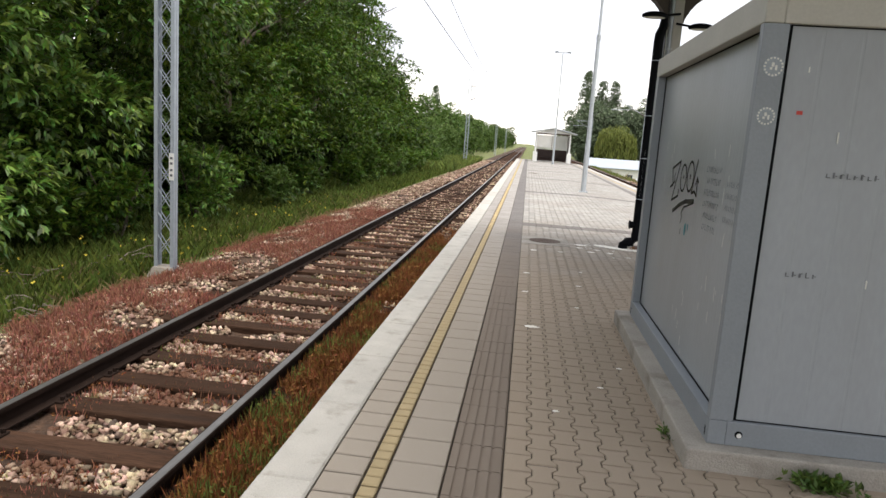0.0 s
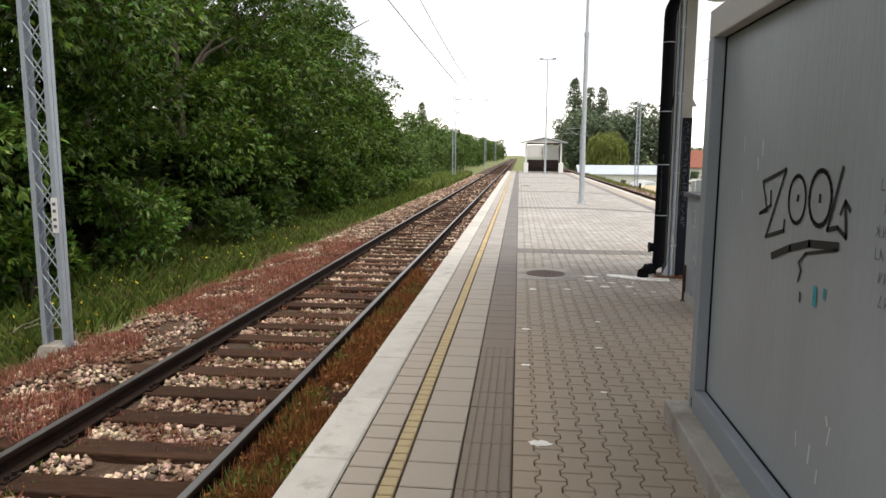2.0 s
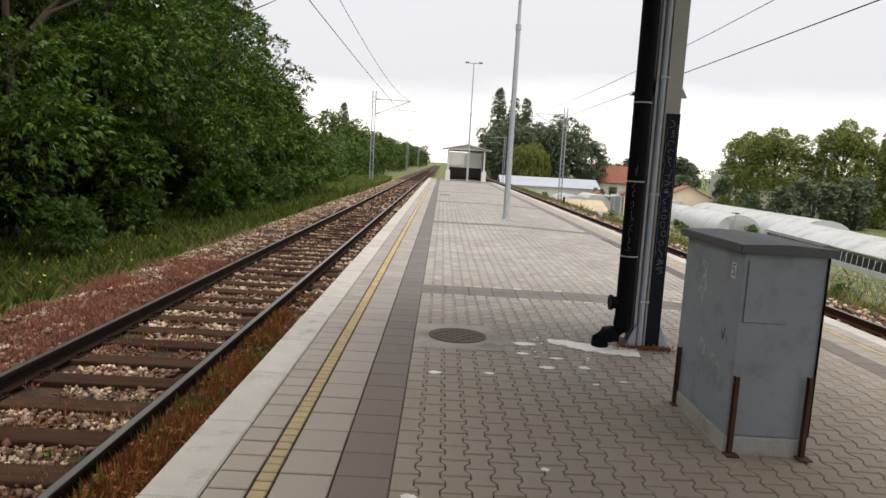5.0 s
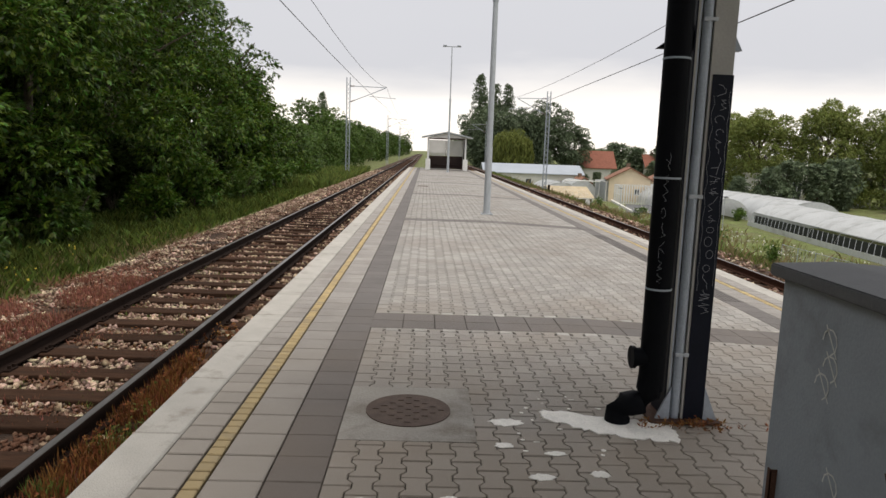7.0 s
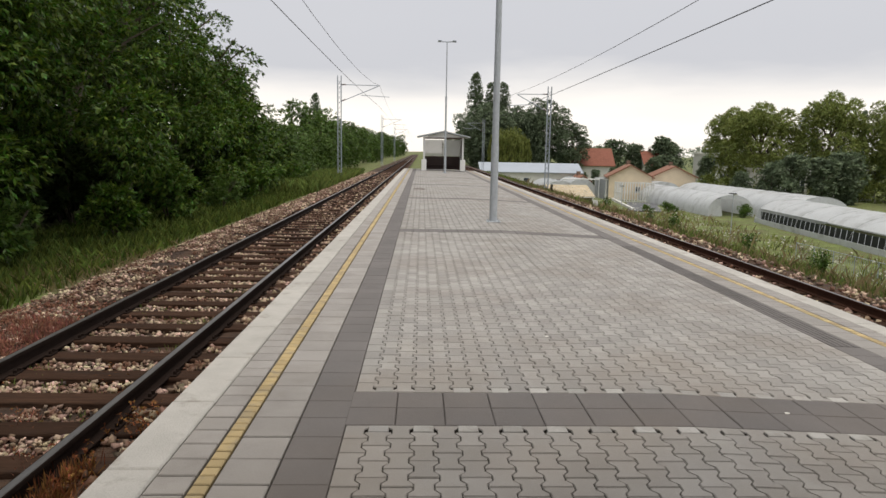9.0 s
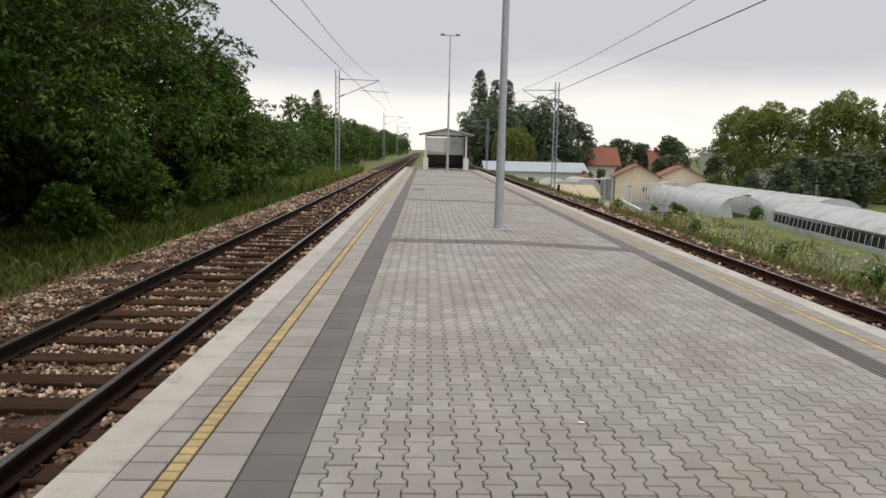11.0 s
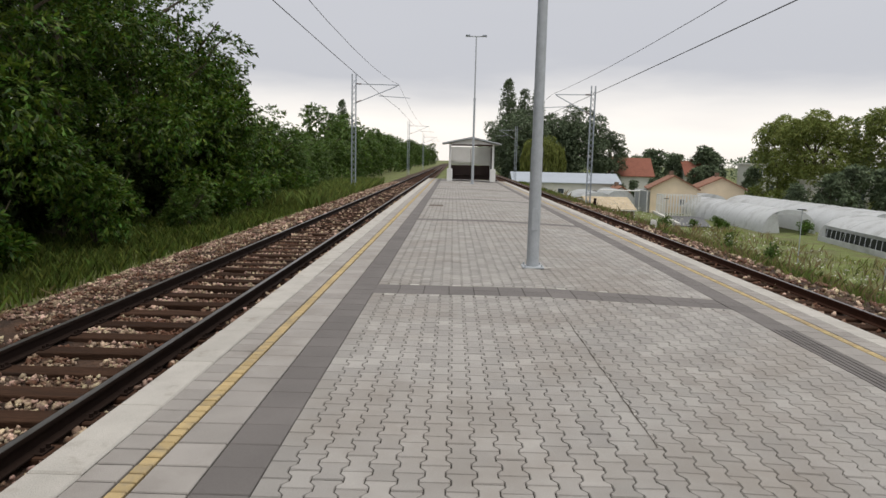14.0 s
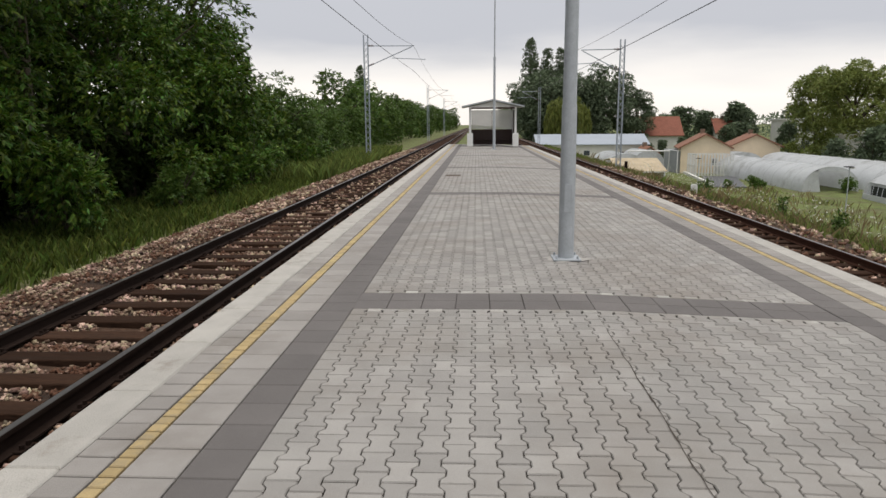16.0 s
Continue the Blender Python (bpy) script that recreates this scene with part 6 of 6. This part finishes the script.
fence = thing("metal_cage", "white painted metal bar enclosure in the garden", "enclosure", (32.3, 113.6, -5.6))
fence.scale = (1.3, 1.3, 1.38)
for yy, rows_ in ((0, 13), (3.0, 13)):
    for i in range(rows_):
        part("bar", tube([(i * 0.315, yy, 0), (i * 0.315, yy, 2.2)], 0.055, 6), M["white"], fence)
    for z in (0.15, 1.1, 2.15):
        part("rail", box(0, 3.78, yy - 0.025, yy + 0.025, z, z + 0.05), M["white"], fence)
for x in (0, 3.78):
    for z in (0.15, 1.1, 2.15):
        part("rail", box(x - 0.025, x + 0.025, 0, 3.0, z, z + 0.05), M["white"], fence)
    for i in range(1, 9):
        part("bar", tube([(x, i * 0.33, 0), (x, i * 0.33, 2.2)], 0.035, 6), M["white"], fence)
wall_bm = prism([(29.2, 98.3), (29.55, 98.2), (33.9, 128.0), (33.55, 128.1)], -5.7, -5.2, "z")
tagged(part("garden_wall", wall_bm, M["plaster_white"]), "low white garden wall below the embankment", "wall", kind="structure")

# netted enclosure behind the white bars
M["net"] = material("pale grey garden netting", (0.55, 0.57, 0.58), 0.8, 0.15, 1.5, 0.3, 30, translucent=0.55)
net = thing("netting_enclosure", "pale grey netting stretched over a white frame in the garden", "enclosure", (31.4, 119.4, -5.55))
NX, NY, NZ = 6.4, 7.0, 3.2
for x in (0, NX / 2, NX):
    for y in (0, NY):
        part("post", box(x - 0.06, x + 0.06, y - 0.06, y + 0.06, 0, NZ, 0.01), M["white"], net)
for y in (0, NY):
    part("top_beam", box(-0.06, NX + 0.06, y - 0.06, y + 0.06, NZ + 0.001, NZ + 0.12, 0.01), M["white"], net)
    sheet = bmesh.new()
    cols = [[sheet.verts.new((NX * i / 16, y + 0.09 + 0.05 * math.sin(i * 1.7), z)) for z in (0.05, NZ * 0.5, NZ - 0.02)] for i in range(17)]
    for a, b in zip(cols, cols[1:]):
        for k in range(2):
            sheet.faces.new((a[k], b[k], b[k + 1], a[k + 1]))
    part("net", sheet, M["net"], net)
for x in (0, NX):
    part("top_beam", box(x - 0.05, x + 0.05, 0.07, NY - 0.07, NZ + 0.001, NZ + 0.1, 0.01), M["white"], net)
    part("net", box(x - 0.012, x + 0.012, 0.07, NY - 0.07, 0.05, NZ - 0.02), M["net"], net)
roof_net = bmesh.new()
cols = [[roof_net.verts.new((NX * i / 12, NY * j / 6, NZ + 0.13 - 0.22 * math.sin(math.pi * j / 6) * (0.6 + 0.4 * math.sin(i * 1.3)))) for j in range(7)] for i in range(13)]
for a, b in zip(cols, cols[1:]):
    for k in range(6):
        roof_net.faces.new((a[k], b[k], b[k + 1], a[k + 1]))
part("roof_net", roof_net, M["net"], net)
frame_bar = thing("garden_pergola", "thin white pipe pergola between the shed and the netting", "pergola", (25.2, 123.0, -5.55))
for x in (0, 6.0):
    part("post", tube([(x, 0, 0), (x, 0, 3.1)], 0.08, 8), M["white"], frame_bar)
part("cross_pipe", tube([(-0.1, 0, 3.1), (6.1, 0, 3.1)], 0.1, 8), M["white"], frame_bar)

# low glasshouse with a straw-coloured roof
M["tan_film"] = material("yellowed roof film", (0.50, 0.41, 0.28), 0.7, 0.2, 0.8, 0.4, 6, bdist=0.03, stain=(0.36, 0.29, 0.19), stain_scale=0.7, stain_lo=0.45, stain_hi=0.7)
low_house = thing("low_glasshouse", "low glasshouse with a yellowed roof and white posts", "greenhouse", (19.6, 102.5, -5.55))
part("roof", prism([(0.0, 1.45), (5.0, 2.75), (10.0, 2.3), (10.0, 2.4), (5.0, 2.86), (0.0, 1.55)], -0.2, 5.8, "x"), M["tan_film"], low_house, "yellowed sagging roof film")
for x in (0.1, 2.8, 5.5):
    for y, h in ((0.1, 1.46), (9.9, 2.3)):
        part("post", box(x - 0.07, x + 0.07, y - 0.07, y + 0.07, 0, h, 0.01), M["white"], low_house)
part("front_rail", box(-0.2, 5.8, -0.06, 0.02, 1.36, 1.45, 0.01), M["white"], low_house)
part("side_wall", box(5.57, 5.6, 0.2, 9.8, 0.05, 1.4), M["tan_film"], low_house)

# dark weed sheet on the garden ground
tagged(part("ground_sheet", prism([(28.3, 97.0), (32.5, 96.2), (37.0, 112.0), (32.9, 112.8)], -5.6, -5.40, "z"), M["box_lid"]), "dark grey weed sheet laid on the garden soil", "sheet")

# marker stone and stump beside the track
mk = thing("marker_stone", "small white painted marker stone beside the track", "marker", (10.75, 45.6, -1.12))
part("stone", prism([(-0.11, 0), (0.11, 0), (0.11, 0.4), (0.07, 0.47), (-0.07, 0.47), (-0.11, 0.4)], -0.08, 0.08), M["white"], mk)
stump = thing("marker_post", "short dark post beside the track", "post", (10.8, 58.0, -1.15))
part("post", tube([(0, 0, 0), (0.02, 0, 0.72)], 0.10, 8, radius_end=0.085), M["rail"], stump)
for x, y, sc in ((40.3, 90.4, 0.85), (32.6, 94.6, 0.8), (33.8, 95.4, 0.5), (30.3, 96.0, 0.55)):
    o = copy_thing(shrubs[1], pose(x, y, -5.55, 0, 0, 30 * y))
    o.scale = (sc, sc, sc)
    o["label"], o["group"] = "small green garden bush near the greenhouses", "garden bushes"

wf = thing("wire_fence", "grey mesh fence with thin posts below the slope", "fence", (28.5, 27, -5.55))
for i in range(15):
    part("post", tube([(0, i * 2.2, 0), (0, i * 2.2, 1.3)], 0.03, 6), M["galv_dull"], wf)
part("top_rail", tube([(0, 0, 1.28), (0, 30.8, 1.28)], 0.02, 6), M["galv_dull"], wf)
bm = bmesh.new()
for i in range(150):
    tube([(0, i * 0.205, 0.05), (0, i * 0.205, 1.26)], 0.008, 4, bm)
part("mesh", bm, M["galv_dull"], wf)


def solar_lamp(x, y, h):
    ob = tagged(thing("solar_lamp", "thin garden lamp post with a small dark panel on top", "lamp post", (x, y, ground_z(x, y) - 0.02)), group="garden lamps")
    part("post", tube([(0, 0, 0), (0, 0, h)], 0.035, 8), M["galv"], ob)
    part("panel", box(-0.32, 0.22, -0.2, 0.2, h, h + 0.06, 0.01), M["black_metal"], ob, "small dark solar panel")
    part("lamp", box(0.05, 0.35, -0.1, 0.1, h - 0.09, h - 0.005, 0.01), M["white"], ob)


solar_lamp(28.4, 68.0, 4.05)
solar_lamp(28.9, 102.0, 3.0)


def house(name, label, at, turn, w, d, eave, ridge, wall, roof, wins=(), group="houses"):
    """A gabled house: gable w wide facing -y, ridge running along y."""
    ob = tagged(thing(name, label, "house", at, turn=turn), group=group)
    part("wall", prism([(-w / 2, 0), (w / 2, 0), (w / 2, eave), (0, ridge), (-w / 2, eave)], 0, d), wall, ob)
    o = 0.45
    sl = (ridge - eave) / (w / 2)
    r = prism([(-w / 2 - o, eave - o * sl + 0.02), (0, ridge + 0.02), (w / 2 + o, eave - o * sl + 0.02), (w / 2 + o, eave - o * sl + 0.2), (0, ridge + 0.22), (-w / 2 - o, eave - o * sl + 0.2)], -o, d + o)
    rf = part("roof", r, roof, ob)
    part("chimney", box(-0.3, 0.3, d * 0.6, d * 0.6 + 0.6, ridge - 0.4, ridge + 0.8), M["brick"], rf)
    for x, z, ww, hh in wins:
        wd = part("window", box(x - ww / 2, x + ww / 2, -0.05, 0.03, z, z + hh), M["white"], ob, "white framed window")
        part("pane", box(x - ww / 2 + 0.08, x + ww / 2 - 0.08, -0.06, -0.04, z + 0.08, z + hh - 0.08), M["pane"], wd)
    return ob


house("small_house", "small cream house with a brown tiled gable roof", (35.0, 118.5, -5.5), -12, 6.6, 8, 3.7, 5.45, M["plaster"], M["tiles"], ((1.2, 1.2, 0.8, 1.0),))
house("small_house", "small cream house with a brown tiled gable roof", (44.6, 125.2, -5.5), -12, 6.9, 8, 3.6, 5.25, M["plaster"], M["tiles"], ((-1.0, 1.2, 0.8, 1.0),))
house("red_roof_house", "distant house with an orange-red tiled roof", (47.8, 178, -5.5), 86, 11, 8.0, 4.6, 8.4, M["plaster_white"], M["tiles_red"], ((-2, 3, 1.1, 1.3), (2, 3, 1.1, 1.3)))
house("red_roof_house", "distant house with an orange-red tiled roof", (64.5, 186, -5.5), 86, 9, 6, 4.8, 8.0, M["plaster_white"], M["tiles_red"], ((-2, 2.2, 1.1, 1.3), (2, 2.2, 1.1, 1.3)))
house("garden_shed", "tiny white shed with a dark roof in the gardens", (32, 138, -5.5), 10, 2.6, 3, 2.2, 3.1, M["plaster_white"], M["tiles"], ((0, 1.0, 0.7, 0.8),))

shed = thing("long_shed", "long low white shed with a pale sheet metal roof", "shed", (13.4, 142, -5.5))
part("wall", box(0, 19.2, 0, 9, 0, 3.5, 0.02), M["plaster_white"], shed)
part("roof", prism([(-0.4, 3.40), (4.5, 5.1), (9.4, 3.40), (9.4, 3.54), (4.5, 5.26), (-0.4, 3.54)], -0.4, 19.6, "x"), M["sheet_roof"], shed, "pale blue-grey sheet metal roof")
part("door", box(12.4, 16.6, -0.06, 0.02, 0, 2.2), M["brown_panel"], shed, "brown wooden door")
for x in (2, 5, 8):
    wd = part("window", box(x, x + 1.2, -0.05, 0.02, 1.5, 2.5), M["white"], shed)
    part("pane", box(x + 0.08, x + 1.12, -0.06, -0.04, 1.58, 2.42), M["pane"], wd)


def block(name, label, at, turn, w, d, h, wall, rows, cols, group="far blocks"):
    ob = tagged(thing(name, label, "building", at, turn=turn), group=group)
    part("wall", box(0, w, 0, d, 0, h, 0.03), wall, ob)
    part("roof", box(-0.3, w + 0.3, -0.3, d + 0.3, h, h + 0.35, 0.03), M["plaster_white"], ob)
    for j in range(rows):
        for i in range(cols):
            cw, chh = w / cols, h / rows
            x, z = cw * (i + 0.14), chh * (j + 0.3)
            wd = part("window", box(x, x + cw * 0.72, -0.06, 0.02, z, z + chh * 0.5), M["white"], ob)
            for q_ in range(2):
                part("pane", box(x + cw * (0.05 + 0.33 * q_), x + cw * (0.34 + 0.33 * q_), -0.08, -0.04, z + 0.1, z + chh * 0.5 - 0.1), M["pane"], wd)
    return ob


block("white_building", "flat white building with rows of large windows", (62, 124, -5.5), 5, 18, 10, 4.9, M["plaster_white"], 1, 7)
for i, (x, y, s) in enumerate(((54.5, 112, 0.72), (58.5, 113.5, 0.85), (63, 113, 0.8), (67.5, 115, 0.9), (51, 114, 0.55))):
    o = copy_thing(conif, pose(x, y, -5.6, 0, 0, 47 * i))
    o.scale = (s * 1.1, s * 1.1, s)
block("brick_building", "long brown brick building with window bands", (92, 114, -5.5), 8, 44, 12, 7.2, M["brick"], 2, 12)
block("white_building", "flat white building with rows of large windows", (72, 178, -5.5), 0, 18, 8, 7.6, M["plaster_white"], 2, 6)
